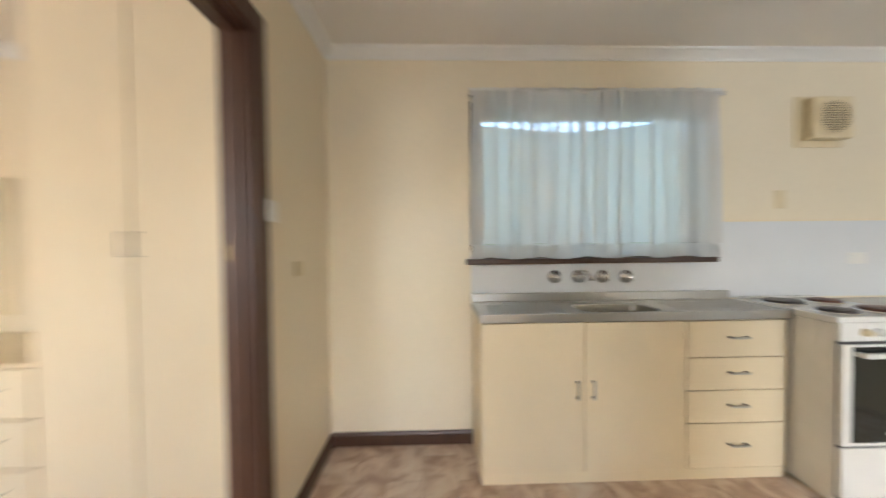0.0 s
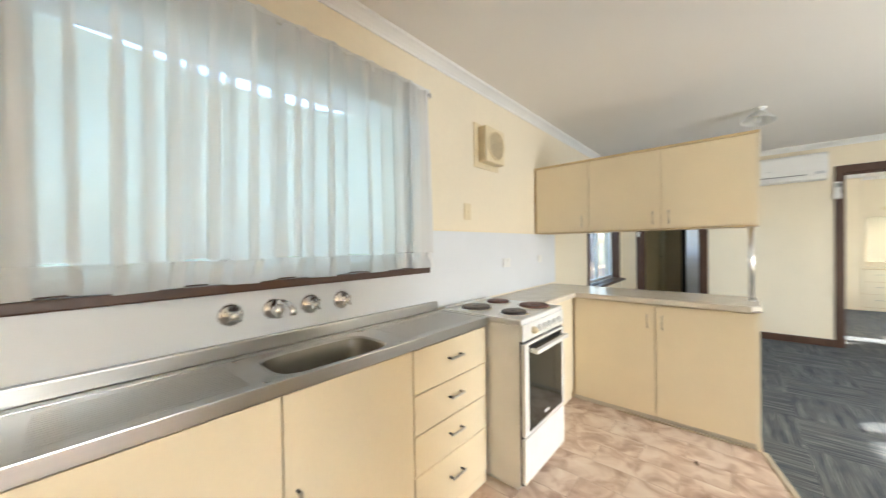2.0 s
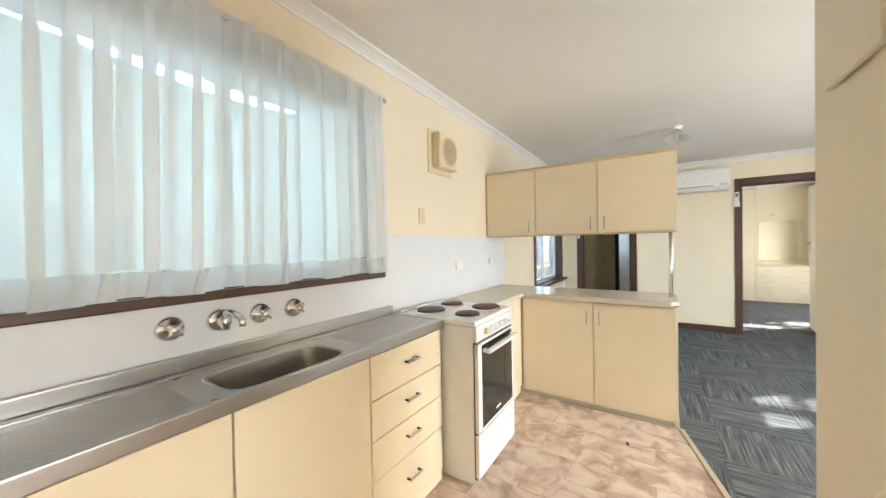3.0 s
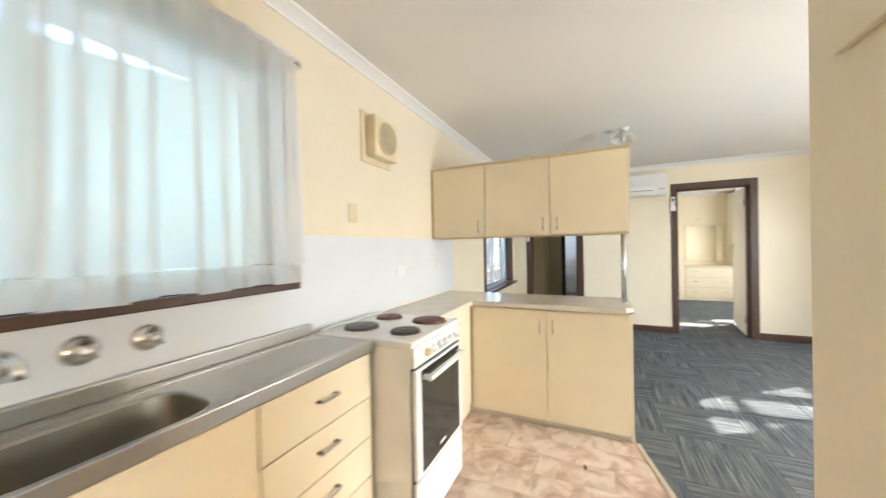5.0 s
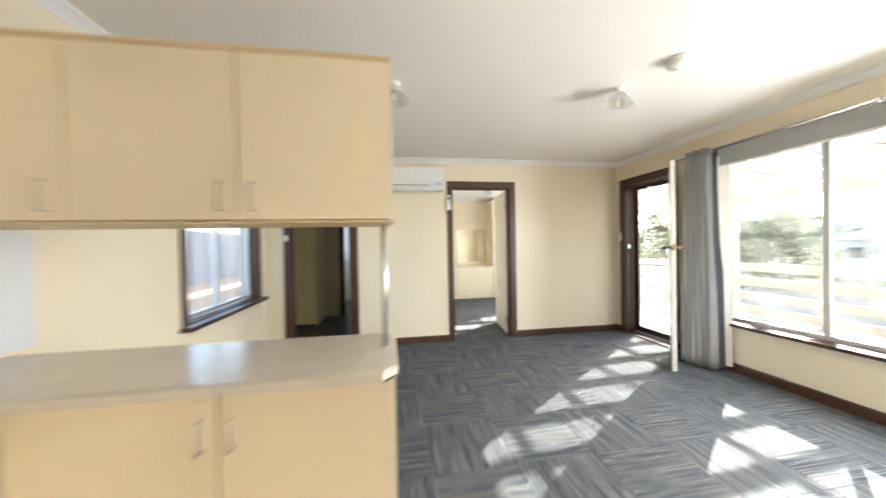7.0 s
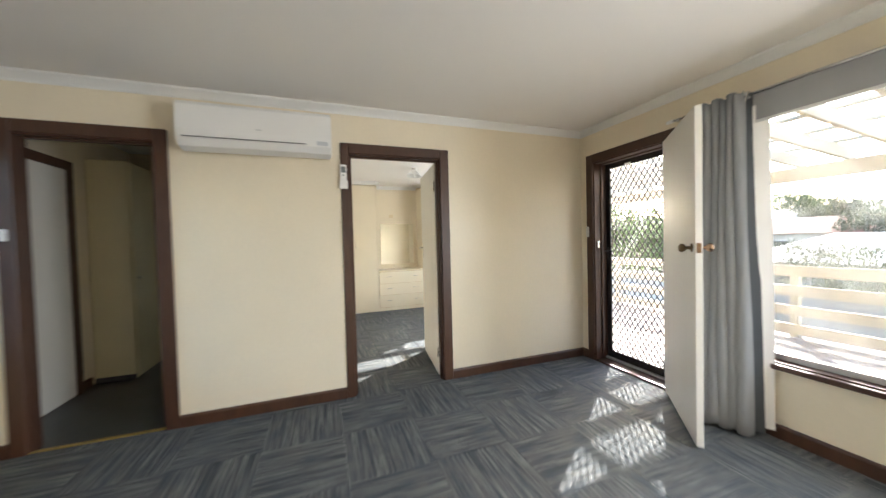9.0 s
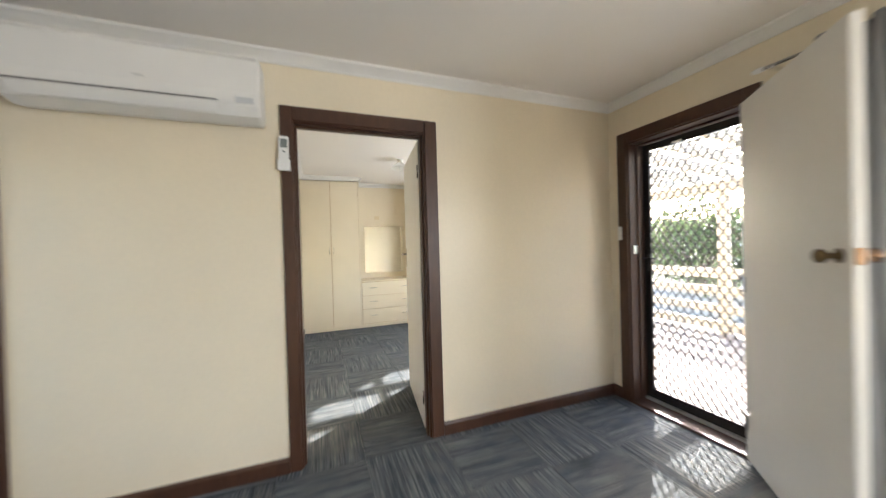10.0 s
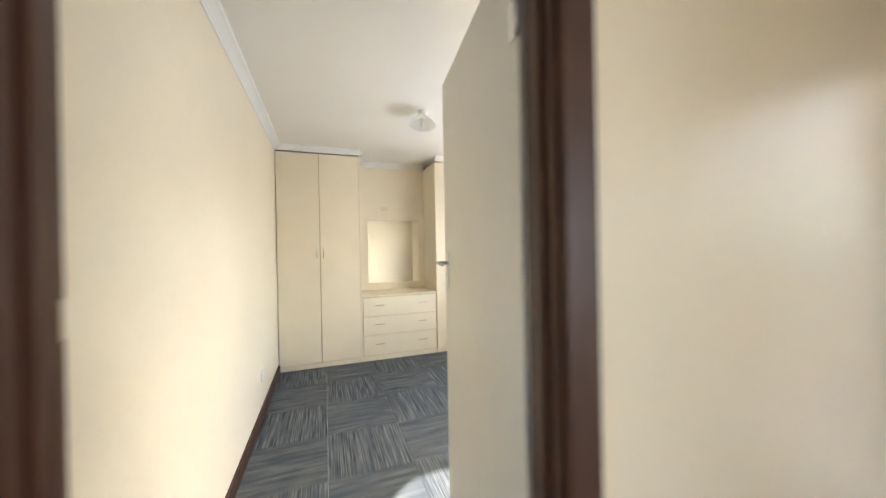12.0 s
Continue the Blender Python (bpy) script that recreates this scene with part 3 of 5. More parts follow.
frame_kit = door_frame("door_frame_kitchen", "y", W - 0.1, W, 1.60, 2.425, 2.06, "dark brown timber frame of the kitchen doorway", 1)
frame_ext = door_frame("door_frame_entry", "x", S - 0.2, S, 6.645, 7.455, 2.105, "dark brown timber frame of the entry", 1)
part("threshold", box(6.645, 7.455, S - 0.2, S + 0.01, -0.02, 0.016, 0.004), BROWN, frame_ext, "dark brown timber threshold")
part("sill_strip", box(6.66, 7.44, S - 0.165, S - 0.125, 0.016, 0.030, 0.003), ALU, frame_ext, "bright metal sill strip")
part("strike_plate", box(7.425, 7.4335, S - 0.06, S - 0.03, 1.20, 1.27, 0.001), CHROME, frame_ext, "chrome strike plate")
part("strike_plate", box(W - 0.06, W - 0.035, 2.395, 2.4035, 1.175, 1.235, 0.001), BRASS, frame_kit, "brass strike plate")
part("strike_plate", box(E + 0.05, E + 0.075, 0.8755, 0.885, 0.98, 1.06, 0.001), CHROME, frame_bed, "chrome strike plate")

# ---------- hinged doors ----------


part("strike_plate", box(W - 0.094, W - 0.062, 2.4005, 2.4030, 1.215, 1.275, 0.0005), BRASS, frame_kit, "small brass strike plate")
part("strike_plate", box(E + 0.062, E + 0.096, 0.8815, 0.8840, 1.185, 1.245, 0.0005), CHROME, frame_bed, "small metal strike plate")


def hinge(parent, m, z):
    bm = rod((0, 0, z - 0.045), (0, 0, z + 0.045), 0.006, 8)
    bm_box(bm, 0.0, 0.035, -0.003, 0.0, z - 0.045, z + 0.045)
    bmesh.ops.transform(bm, matrix=m, verts=bm.verts)
    part("hinge", bm, CHROME, parent, "steel butt hinge")


def knob_set(parent, m, side, material, label):
    """A round door knob on a rose, turned out along y by side."""
    q = m @ pose(0, 0, 0, -90 * side, 0, 0)
    part("door_knob", lathe([(0, 0), (0.027, 0), (0.027, 0.005), (0.012, 0.009), (0.010, 0.028), (0.020, 0.038), (0.027, 0.050), (0.026, 0.062), (0.016, 0.070), (0, 0.072)], q, 20), material, parent, label)


# bedroom door: hinged on the south jamb, swung into the bedroom
MB = pose(E + 0.112, 0.094, 0.012, 0, 0, -7.0)
door_bed = thing("bedroom_door", (E + 0.112, 0.092, 0.012), "white painted flush bedroom door standing wide open", "door")
leaf = part("leaf", box(0, 0.79, -0.036, 0, 0, 2.048, 0.002, MB, 1), DOORPAINT, door_bed)
for hz in (0.22, 1.83):
    hinge(door_bed, MB @ pose(0.0, 0.004, 0), hz)
hp = MB @ pose(0.735, 0, 1.20)
for sd in (1, -1):
    off = 0.0 if sd > 0 else -0.036
    plate = box(-0.019, 0.019, min(off, off + sd * 0.004), max(off, off + sd * 0.004), -0.085, 0.085, 0.002, hp, 1)
    part("lever_plate", plate, CHROME, leaf, "satin chrome lever plate")
    part("lever", tube([tuple(hp @ Vector(p)) for p in ((0, off, 0.03), (0, off + sd * 0.045, 0.03), (-0.02, off + sd * 0.05, 0.03), (-0.11, off + sd * 0.05, 0.028))], 0.008), CHROME, leaf, "satin chrome lever handle")

# entry door: hinged on the west jamb, swung into the room in front of the curtain
ME = pose(6.66, S + 0.035, 0.018, 0, 0, 137.2)
door_ext = thing("entry_door", (6.66, S + 0.035, 0.018), "white painted flush entry door swung fully open", "door")
eleaf = part("leaf", box(0, 0.835, 0, 0.038, 0, 2.066, 0.002, ME, 1), DOORPAINT, door_ext)
for hz in (0.22, 1.02, 1.83):
    hinge(door_ext, ME @ pose(0.0, -0.004, 0), hz)
ek = ME @ pose(0.772, 0, 1.215)
knob_set(eleaf, ek, -1, BRASS, "aged brass door knob")
knob_set(eleaf, ME @ pose(0.772, 0.038, 1.215), 1, COPPER, "copper coloured door knob")
part("latch_plate", box(0.8345, 0.8375, 0.007, 0.031, 1.185, 1.245, 0.0008, ME, 1), COPPER, eleaf, "copper latch plate")

# security screen in the entry
scr = thing("security_screen_door", (7.07, S - 0.16, 0.03), "black framed security screen with diamond mesh", "screen door")
ys = S - 0.155
x0s, x1s, z0s, z1s = 6.672, 7.430, 0.032, 2.078
fw = 0.052
part("frame_side", box(x0s, x0s + fw, ys - 0.02, ys, z0s, z1s, 0.003), BLACK, scr)
part("frame_side", box(x1s - fw, x1s, ys - 0.02, ys, z0s, z1s, 0.003), BLACK, scr)
part("frame_top", box(x0s + fw, x1s - fw, ys - 0.02, ys, z1s - fw, z1s, 0.003), BLACK, scr)
part("frame_bottom", box(x0s + fw, x1s - fw, ys - 0.02, ys, z0s, z0s + 0.075, 0.003), BLACK, scr)
gx0, gx1, gz0, gz1 = x0s + fw, x1s - fw, z0s + 0.075, z1s - fw


def diamond_mesh():
    """Two layers of slanting flat bars across the opening."""
    bm = bmesh.new()
    pw, ph = 0.058, 0.086
    k = ph / pw
    r = 0.0052
    for sgn in (1, -1):
        c = -60
        while c < 60:
            c += 1
            # line z = gz0 + sgn * k * (x - gx0) + c * ph
            pts = []
            for x in (gx0, gx1):
                z = gz0 + sgn * k * (x - gx0) + c * ph
                if gz0 <= z <= gz1:
                    pts.append((x, z))
            for z in (gz0, gz1):
                x = gx0 + (z - gz0 - c * ph) / (sgn * k)
                if gx0 < x < gx1:
                    pts.append((x, z))
            if len(pts) >= 2:
                (xa, za), (xb, zb) = pts[0], pts[1]
                rod((xa, ys - 0.010 + sgn * 0.002, za), (xb, ys - 0.010 + sgn * 0.002, zb), r, 5, bm)
    return bm


tagged(part("diamond_mesh", diamond_mesh(), WIRE, scr, "bronze diamond security mesh"), kind="stuff")
part("lock_body", box(7.393, 7.413, ys, ys + 0.014, 1.06, 1.20, 0.003), BLACK, scr, "black lock case")
part("lever", tube([(7.403, ys + 0.01, 1.165), (7.403, ys + 0.045, 1.165), (7.37, ys + 0.05, 1.165), (7.295, ys + 0.05, 1.162)], 0.006), BLACK, scr, "black lever handle")
part("closer_bracket", box(7.10, 7.17, ys, ys + 0.03, 2.022, 2.039, 0.003), CHROME, scr, "small metal bracket")

# ---------- windows ----------


def window(name, x0, x1, z0, z1, wall_in, side, mull, frame_mat, label, recess=0.085, glass=GLASS):
    """A sliding window in a wall along x. side: +1 when outdoors lies at greater y."""
    t = thing(name, ((x0 + x1) / 2, wall_in + side * recess, z0), label, "window")
    t["kind"] = "structure"
    yo = wall_in + side * recess
    f, d = 0.038, 0.05

    def yb(a, b):
        return (min(yo + side * a, yo + side * b), max(yo + side * a, yo + side * b))
    ya, yb_ = yb(0, d)
    part("frame_side", box(x0, x0 + f, ya, yb_, z0, z1, 0.002, None, 1), frame_mat, t)
    part("frame_side", box(x1 - f, x1, ya, yb_, z0, z1, 0.002, None, 1), frame_mat, t)
    part("frame_top", box(x0 + f, x1 - f, ya, yb_, z1 - f, z1, 0.002, None, 1), frame_mat, t)
    part("frame_bottom", box(x0 + f, x1 - f, ya, yb_, z0, z0 + f, 0.002, None, 1), frame_mat, t)
    edges = [x0 + f] + list(mull) + [x1 - f]
    for i, mx in enumerate(mull):
        m0, m1 = yb(0.004, d - 0.004)
        part("mullion", box(mx - 0.024, mx + 0.024, m0, m1, z0 + f, z1 - f, 0.003, None, 1), frame_mat, t)
    for a, b in zip(edges, edges[1:]):
        p0, p1 = yb(0.022, 0.026)
        g = part("pane", box(a, b, p0, p1, z0 + f * 0.8, z1 - f * 0.8), glass, t, "clear window glass" if glass is GLASS else "window glass dimmed and veiled with glare")
        g.visible_shadow = False
    return t


win_k = window("window_kitchen", 1.472, 2.908, 1.175, 2.10, N, 1, (2.19,), ALU, "aluminium sliding kitchen window behind a net curtain")
win_n = window("window_dining", 5.995, 7.385, 0.735, 2.04, N, 1, (6.67,), ALU, "grey aluminium sliding dining window", recess=0.088, glass=VEILED)
win_s = window("window_living", 3.27, 6.08, 0.485, 2.12, S, -1, (4.36, 5.295), ALU, "large white framed living room window", recess=0.07, glass=VEILED)
win_b = window("window_bedroom", 8.72, 10.25, 0.72, 2.06, S, -1, (9.48,), ALUW, "sliding bedroom window")


def window_trim(name, x0, x1, z0, z1, y, out, label, sill_out=0.09, arch=0.06, top=True):
    """Dark timber reveal lining, architraves and a projecting sill. out: -1 when the room lies at smaller y."""
    t = thing(name, ((x0 + x1) / 2, y, z0), label, "window trim")
    t["kind"] = "structure"
    back = y - out * 0.085

    def yy(a, b):
        return min(a, b), max(a, b)
    r0, r1 = yy(y, back)
    part("reveal", box(x0, x0 + 0.022, r0, r1, z0, z1, 0.002, None, 1), BROWN, t)
    part("reveal", box(x1 - 0.022, x1, r0, r1, z0, z1, 0.002, None, 1), BROWN, t)
    part("reveal_head", box(x0 + 0.022, x1 - 0.022, r0, r1, z1 - 0.02, z1, 0.002, None, 1), BROWN, t)
    f0, f1 = yy(y, y + out * 0.016)
    part("architrave", box(x0 - arch, x0 + 0.01, f0, f1, z0, z1 + arch, 0.004, None, 1), BROWN, t)
    part("architrave", box(x1 - 0.01, x1 + arch, f0, f1, z0, z1 + arch, 0.004, None, 1), BROWN, t)
    part("head_architrave", box(x0 + 0.01, x1 - 0.01, f0, f1, z1 - 0.01, z1 + arch, 0.004, None, 1), BROWN, t)
    part("sill", box(x0 - arch - 0.03, x1 + arch + 0.03, yy(y + out * sill_out, y)[0], yy(y + out * sill_out, y)[1], z0 - 0.022, z0 + 0.012, 0.006), BROWN, t, "projecting dark brown sill")
    part("inner_sill", box(x0, x1, r0, r1, z0, z0 + 0.020, 0.002, None, 1), BROWN, t)
    return t


window_trim("window_trim_kitchen", 1.45, 2.93, 1.155, 2.12, N, -1, "dark brown kitchen window surround and sill", 0.05, 0.02)
window_trim("window_trim_dining", 5.98, 7.40, 0.715, 2.06, N, -1, "dark brown dining window surround and sill", 0.085, 0.06)
window_trim("window_trim_living", 3.25, 6.10, 0.465, 2.14, S, 1, "dark brown living window surround and sill", 0.035, 0.055)
window_trim("window_trim_bedroom", 8.70, 10.27, 0.70, 2.08, S, 1, "dark brown bedroom window surround", 0.05, 0.06)


# ---------- kitchen ----------
def bow_handle(parent, c, along, out, length=0.096, material=CHROME):
    """A thin D-shaped pull, or a flat bar on two dark posts. along and out are unit axes."""
    c, a, o = Vector(c), Vector(along), Vector(out)
    h = length / 2
    if material is NICKEL:
        side = a.cross(o)
        for k in (-1, 1):
            part("handle_post", rod(tuple(c + a * k * (h - 0.006)), tuple(c + a * k * (h - 0.006) + o * 0.026), 0.0052, 8), HANDLEPOST, parent, "dark end post of the handle")
        bm = bmesh.new()
        vs = [bm.verts.new(c + a * (h * k) + o * u + side * w) for k in (-1, 1) for u in (0.022, 0.028) for w in (-0.006, 0.006)]
        for f in ((0, 1, 3, 2), (4, 6, 7, 5), (0, 4, 5, 1), (2, 3, 7, 6), (0, 2, 6, 4), (1, 5, 7, 3)):
            bm.faces.new([vs[i] for i in f])
        bmesh.ops.bevel(bm, geom=bm.edges[:], offset=0.0015, segments=1, affect="EDGES")
        return part("handle", bm, NICKEL, parent, "flat satin metal bar handle")
    pts = [c - a * h, c - a * h + o * 0.024, c - a * (h - 0.006) + o * 0.028, c + a * (h - 0.006) + o * 0.028, c + a * h + o * 0.024, c + a * h]
    return part("handle", tube([tuple(p) for p in pts], 0.0042, 6), material, parent, "thin metal bow handle")


# splashback sheets
structure("splashback", box(1.43, 4.90, N - 0.006, N, 0.90, 1.128, 0.001), SPLASH, "white splashback sheet behind the sink", "splashback")
structure("splashback_upper", box(2.985, 4.90, N - 0.006, N, 1.128, 1.385, 0.001), SPLASH, "white splashback sheet beside the window", "splashback")
structure("splashback_trim", box(2.985, 4.45, N - 0.009, N, 1.385, 1.395, 0.001), CAB, "thin cream cover strip", "trim")

# sink unit
su = thing("sink_cabinet", (2.245, 3.07, 0.0), "cream laminate sink cabinet with two doors and four drawers", "cabinet")
F = 2.882
part("body", box(1.435, 3.06, F + 0.018, N - 0.01, 0.004, 0.715), CAB, su)
part("side_panel", box(1.435, 1.451, F + 0.018, N - 0.01, 0.715, 0.852), CAB, su)
part("side_panel", box(3.044, 3.06, F + 0.018, N - 0.01, 0.715, 0.852), CAB, su)
part("front_rail", box(1.451, 3.044, F + 0.018, F + 0.022, 0.715, 0.852), CAB, su)
part("plinth", box(1.437, 3.055, F + 0.004, F + 0.018, 0.004, 0.060, 0.001), CAB, su)
for a, b, hx in ((1.437, 1.976, 1.937), (1.982, 2.515, 2.020)):
    d = part("door", box(a, b, F, F + 0.018, 0.062, 0.848, 0.0015, None, 1), CAB, su)
    bow_handle(d, (hx, F, 0.50), (0, 0, 1), (0, -1, 0), material=NICKEL)
zs = [0.062, 0.303, 0.478, 0.653, 0.848]
# Dark sheet behind the fronts, giving the drawer gaps their shade.
part("drawer_gap", box(2.524, 3.055, F + 0.014, F + 0.0175, 0.066, 0.846), SHADOWGAP, su)
for z0, z1 in zip(zs, zs[1:]):
    d = part("drawer_front", box(2.521, 3.058, F, F + 0.018, z0 + 0.002, z1 - 0.002, 0.0015, None, 1), CAB, su)
    bow_handle(d, (2.79, F, (z0 + z1) / 2 + 0.01), (1, 0, 0), (0, -1, 0), material=NICKEL)


def sink_top(which):
    """Pressed steel bench: rolled front, drainers with ribs, and an oval-cornered bowl."""
    bm = bmesh.new()
    X0, X1, Y0, Y1, Z = 1.427, 3.072, 2.868, 3.225, 0.897
    cx, cy, hx, hy = 2.205, 3.015, 0.215, 0.125

    def loop(hx_, hy_, z, rr, n=40):
        out = []
        for i in range(n):
            a = 2 * math.pi * (i + 0.5) / n
            ca, sa = math.cos(a), math.sin(a)
            e = 2 / rr
            out.append(bm.verts.new((cx + hx_ * math.copysign(abs(ca) ** e, ca), cy + hy_ * math.copysign(abs(sa) ** e, sa), z)))
        return out

    def square(z, n=40):
        out = []
        for i in range(n):
            a = 2 * math.pi * (i + 0.5) / n
            ca, sa = math.cos(a), math.sin(a)
            k = 1 / max(abs(ca), abs(sa))
            px, py = ca * k, sa * k
            out.append(bm.verts.new((cx + px * 0.27, cy + (py * (Y1 - 0.035 - cy) if py > 0 else -py * (Y0 + 0.022 - cy)), z)))
        return out
    if which == "deck":
        ls = [square(Z), loop(hx + 0.012, hy + 0.012, Z, 4.2)]
    elif which == "rim":
        ls = [loop(hx + 0.013, hy + 0.013, Z - 0.001, 4.2), loop(hx + 0.010, hy + 0.010, Z + 0.003, 4.2), loop(hx + 0.002, hy + 0.002, Z + 0.002, 4.2), loop(hx - 0.001, hy - 0.001, Z - 0.006, 4.2)]
    else:
        ls = [loop(hx, hy, Z - 0.004, 4.2), loop(hx - 0.012, hy - 0.010, Z - 0.09, 4.0), loop(hx - 0.035, hy - 0.03, Z - 0.145, 3.6), loop(hx - 0.09, hy - 0.07, Z - 0.155, 3.0), loop(0.03, 0.03, Z - 0.158, 2)]
    for a, b in zip(ls, ls[1:]):
        for i in range(40):
            f = bm.faces.new((a[i], a[(i + 1) % 40], b[(i + 1) % 40], b[i]))
            f.smooth = True
    if which == "bowl":
        bm.faces.new(ls[-1])
    return bm


sk = thing("sink_bench", (2.25, 3.05, 0.855), "pressed stainless steel sink bench with single bowl", "sink")
part("deck", sink_top("deck"), STEEL, sk)
part("bowl_rim", sink_top("rim"), STEEL, sk, "bright rolled rim of the bowl")
part("bowl", sink_top("bowl"), BOWL, sk, "pressed steel bowl")
for s0, s1 in ((1.447, 1.935), (2.475, 3.052)):
    dr = part("drainer", box(s0, s1, 2.890, 3.190, 0.893, 0.897), STEEL, sk)
    rib_me = mesh_of("rib", box(s0 + 0.05, s1 - 0.03, -0.003, 0.003, 0.8968, 0.8980, 0.0005, None, 1), STEEL)
    for i in range(16):
        rb_ = new("rib", rib_me)
        rb_.parent = dr
        rb_.location = (0, 2.925 + i * 0.0148, 0)
part("front_rim", box(1.427, 3.072, 2.868, 2.890, 0.855, 0.901, 0.004), STEEL, sk)
part("side_rim", box(1.427, 1.447, 2.890, 3.225, 0.867, 0.900, 0.003), STEEL, sk)
part("side_rim", box(3.052, 3.072, 2.890, 3.225, 0.867, 0.900, 0.003), STEEL, sk)
part("back_rim", box(1.447, 3.052, 3.190, 3.225, 0.893, 0.900, 0.002), STEEL, sk)
part("upstand", box(1.427, 3.055, N - 0.036, N - 0.007, 0.899, 0.952, 0.006), STEEL, sk)
part("waste", lathe([(0, 0.003), (0.02, 0.003), (0.033, 0.006), (0.036, 0.002), (0.036, 0), (0, 0)], pose(2.205, 3.015, 0.741)), CHROME, sk, "chrome sink waste")

# wall taps: two laundry cocks, spout and hot and cold


def cross_tap(x, z, label):
    t = thing("wall_tap", (x, N - 0.006, z), label, "tap", "chrome taps over the sink")
    q = pose(x, N - 0.006, z, 90, 0, 0)
    part("flange", lathe([(0, 0), (0.043, 0), (0.042, 0.006), (0.036, 0.014), (0.017, 0.019), (0.014, 0.042), (0, 0.042)], q), CHROME, t)
    hd = lathe([(0, 0.035), (0.015, 0.037), (0.017, 0.045), (0.012, 0.058), (0, 0.060)], q, 16)
    for k in range(4):
        a = radians(45 + 90 * k)
        p0, p1 = q @ Vector((0, 0, 0.047)), q @ Vector((0.028 * math.cos(a), 0.028 * math.sin(a), 0.047))
        rod(p0, p1, 0.0055, 8, hd)
    part("cross_handle", hd, CHROME, t)
    return t


cross_tap(1.955, 1.050, "chrome wall tap with cross handle")
cross_tap(2.26, 1.048, "chrome wall tap with cross handle")
cross_tap(2.412, 1.046, "chrome wall tap with cross handle")
sp = thing("wall_spout", (2.106, N - 0.006, 1.05), "chrome swivel spout over the sink bowl", "tap")
qs = pose(2.106, N - 0.006, 1.05, 90, 0, 0)
part("flange", lathe([(0, 0), (0.042, 0), (0.041, 0.007), (0.035, 0.014), (0.02, 0.020), (0.017, 0.05), (0.017, 0.062), (0, 0.064)], qs), CHROME, sp)
part("spout", tube([(2.106, N - 0.055, 1.03), (2.106, N - 0.056, 1.072), (2.108, N - 0.062, 1.084), (2.112, N - 0.09, 1.084), (2.118, N - 0.135, 1.074), (2.12, N - 0.150, 1.062), (2.12, N - 0.153, 1.040)], 0.011, 10), CHROME, sp)
part("union", lathe([(0, -0.03), (0.013, -0.03), (0.016, 0.0), (0.014, 0.022), (0, 0.024)], pose(2.106, N - 0.056, 1.05)), CHROME, sp)

# stove
SX0, SX1, SF, SB = 3.080, 3.612, 2.665, 3.215
st = thing("freestanding_stove", (3.346, 2.94, 0.0), "white enamel upright electric stove with four hotplates", "stove")
part("body", box(SX0 + 0.004, SX1 - 0.004, SF + 0.03, SB, 0.03, 0.872, 0.004), ENAMEL, st)
part("plinth", box(SX0 + 0.02, SX1 - 0.02, SF + 0.055, SB - 0.02, 0.004, 0.045, 0.002), ENAMEL, st)
hob = part("hob", box(SX0, SX1, SF + 0.012, SB, 0.872, 0.905, 0.009), ENAMEL, st)
part("hob_rim", box(SX0 + 0.015, SX1 - 0.015, SB - 0.022, SB - 0.006, 0.905, 0.916, 0.003), ENAMEL, hob)
for px, py, r, mt in ((3.225, 2.80, 0.072, PLATE), (3.225, 3.06, 0.088, PLATE), (3.475, 2.80, 0.090, PLATE_RED), (3.475, 3.06, 0.072, PLATE_RED)):
    part("hotplate", lathe([(0, 0.9205), (0.018, 0.9205), (0.020, 0.919), (r * 0.5, 0.9205), (r - 0.006, 0.9205), (r, 0.917), (r, 0.904)], pose(px, py, 0), 32), mt, hob, "round iron hotplate")
    part("ring", lathe([(r, 0.904), (r + 0.001, 0.910), (r + 0.008, 0.909), (r + 0.012, 0.9045)], pose(px, py, 0), 32), CHROME, hob, "bright metal ring")
cp = part("control_panel", box(SX0 + 0.002, SX1 - 0.002, SF + 0.004, SF + 0.03, 0.792, 0.880, 0.006), ENAMEL, st)
for k in range(6):
    kx = SX0 + 0.115 + k * 0.066
    part("knob", lathe([(0, 0), (0.019, 0), (0.018, 0.014), (0.013, 0.017), (0.012, 0.026), (0, 0.027)], pose(kx, SF + 0.004, 0.835, 90, 0, 0), 16), CREAMPLASTIC if k == 0 else ENAMEL, cp, "round control knob")
part("oven_gap", box(SX0 + 0.012, SX1 - 0.012, SF + 0.012, SF + 0.03, 0.290, 0.790), DARKPLASTIC, st)
od = part("oven_door", box(SX0 + 0.010, SX1 - 0.010, SF, SF + 0.022, 0.300, 0.778, 0.004), ENAMEL, st)
part("oven_window", box(SX0 + 0.055, SX1 - 0.050, SF - 0.003, SF + 0.002, 0.318, 0.768, 0.001), OVENGLASS, od, "dark oven glass")
part("badge", box(3.31, 3.37, SF - 0.0045, SF - 0.003, 0.350, 0.362), PLASTIC, od, "small pale mark on the glass")
hb = bmesh.new()
bm_box(hb, SX0 + 0.06, SX1 - 0.055, SF - 0.048, SF - 0.026, 0.728, 0.748)
bm_box(hb, SX0 + 0.065, SX0 + 0.09, SF - 0.03, SF - 0.002, 0.729, 0.747)
bm_box(hb, SX1 - 0.085, SX1 - 0.06, SF - 0.03, SF - 0.002, 0.729, 0.747)
part("oven_handle", hb, ENAMEL, od, "white bar handle")
part("drawer", box(SX0 + 0.010, SX1 - 0.010, SF + 0.002, SF + 0.024, 0.055, 0.288, 0.004), ENAMEL, st)
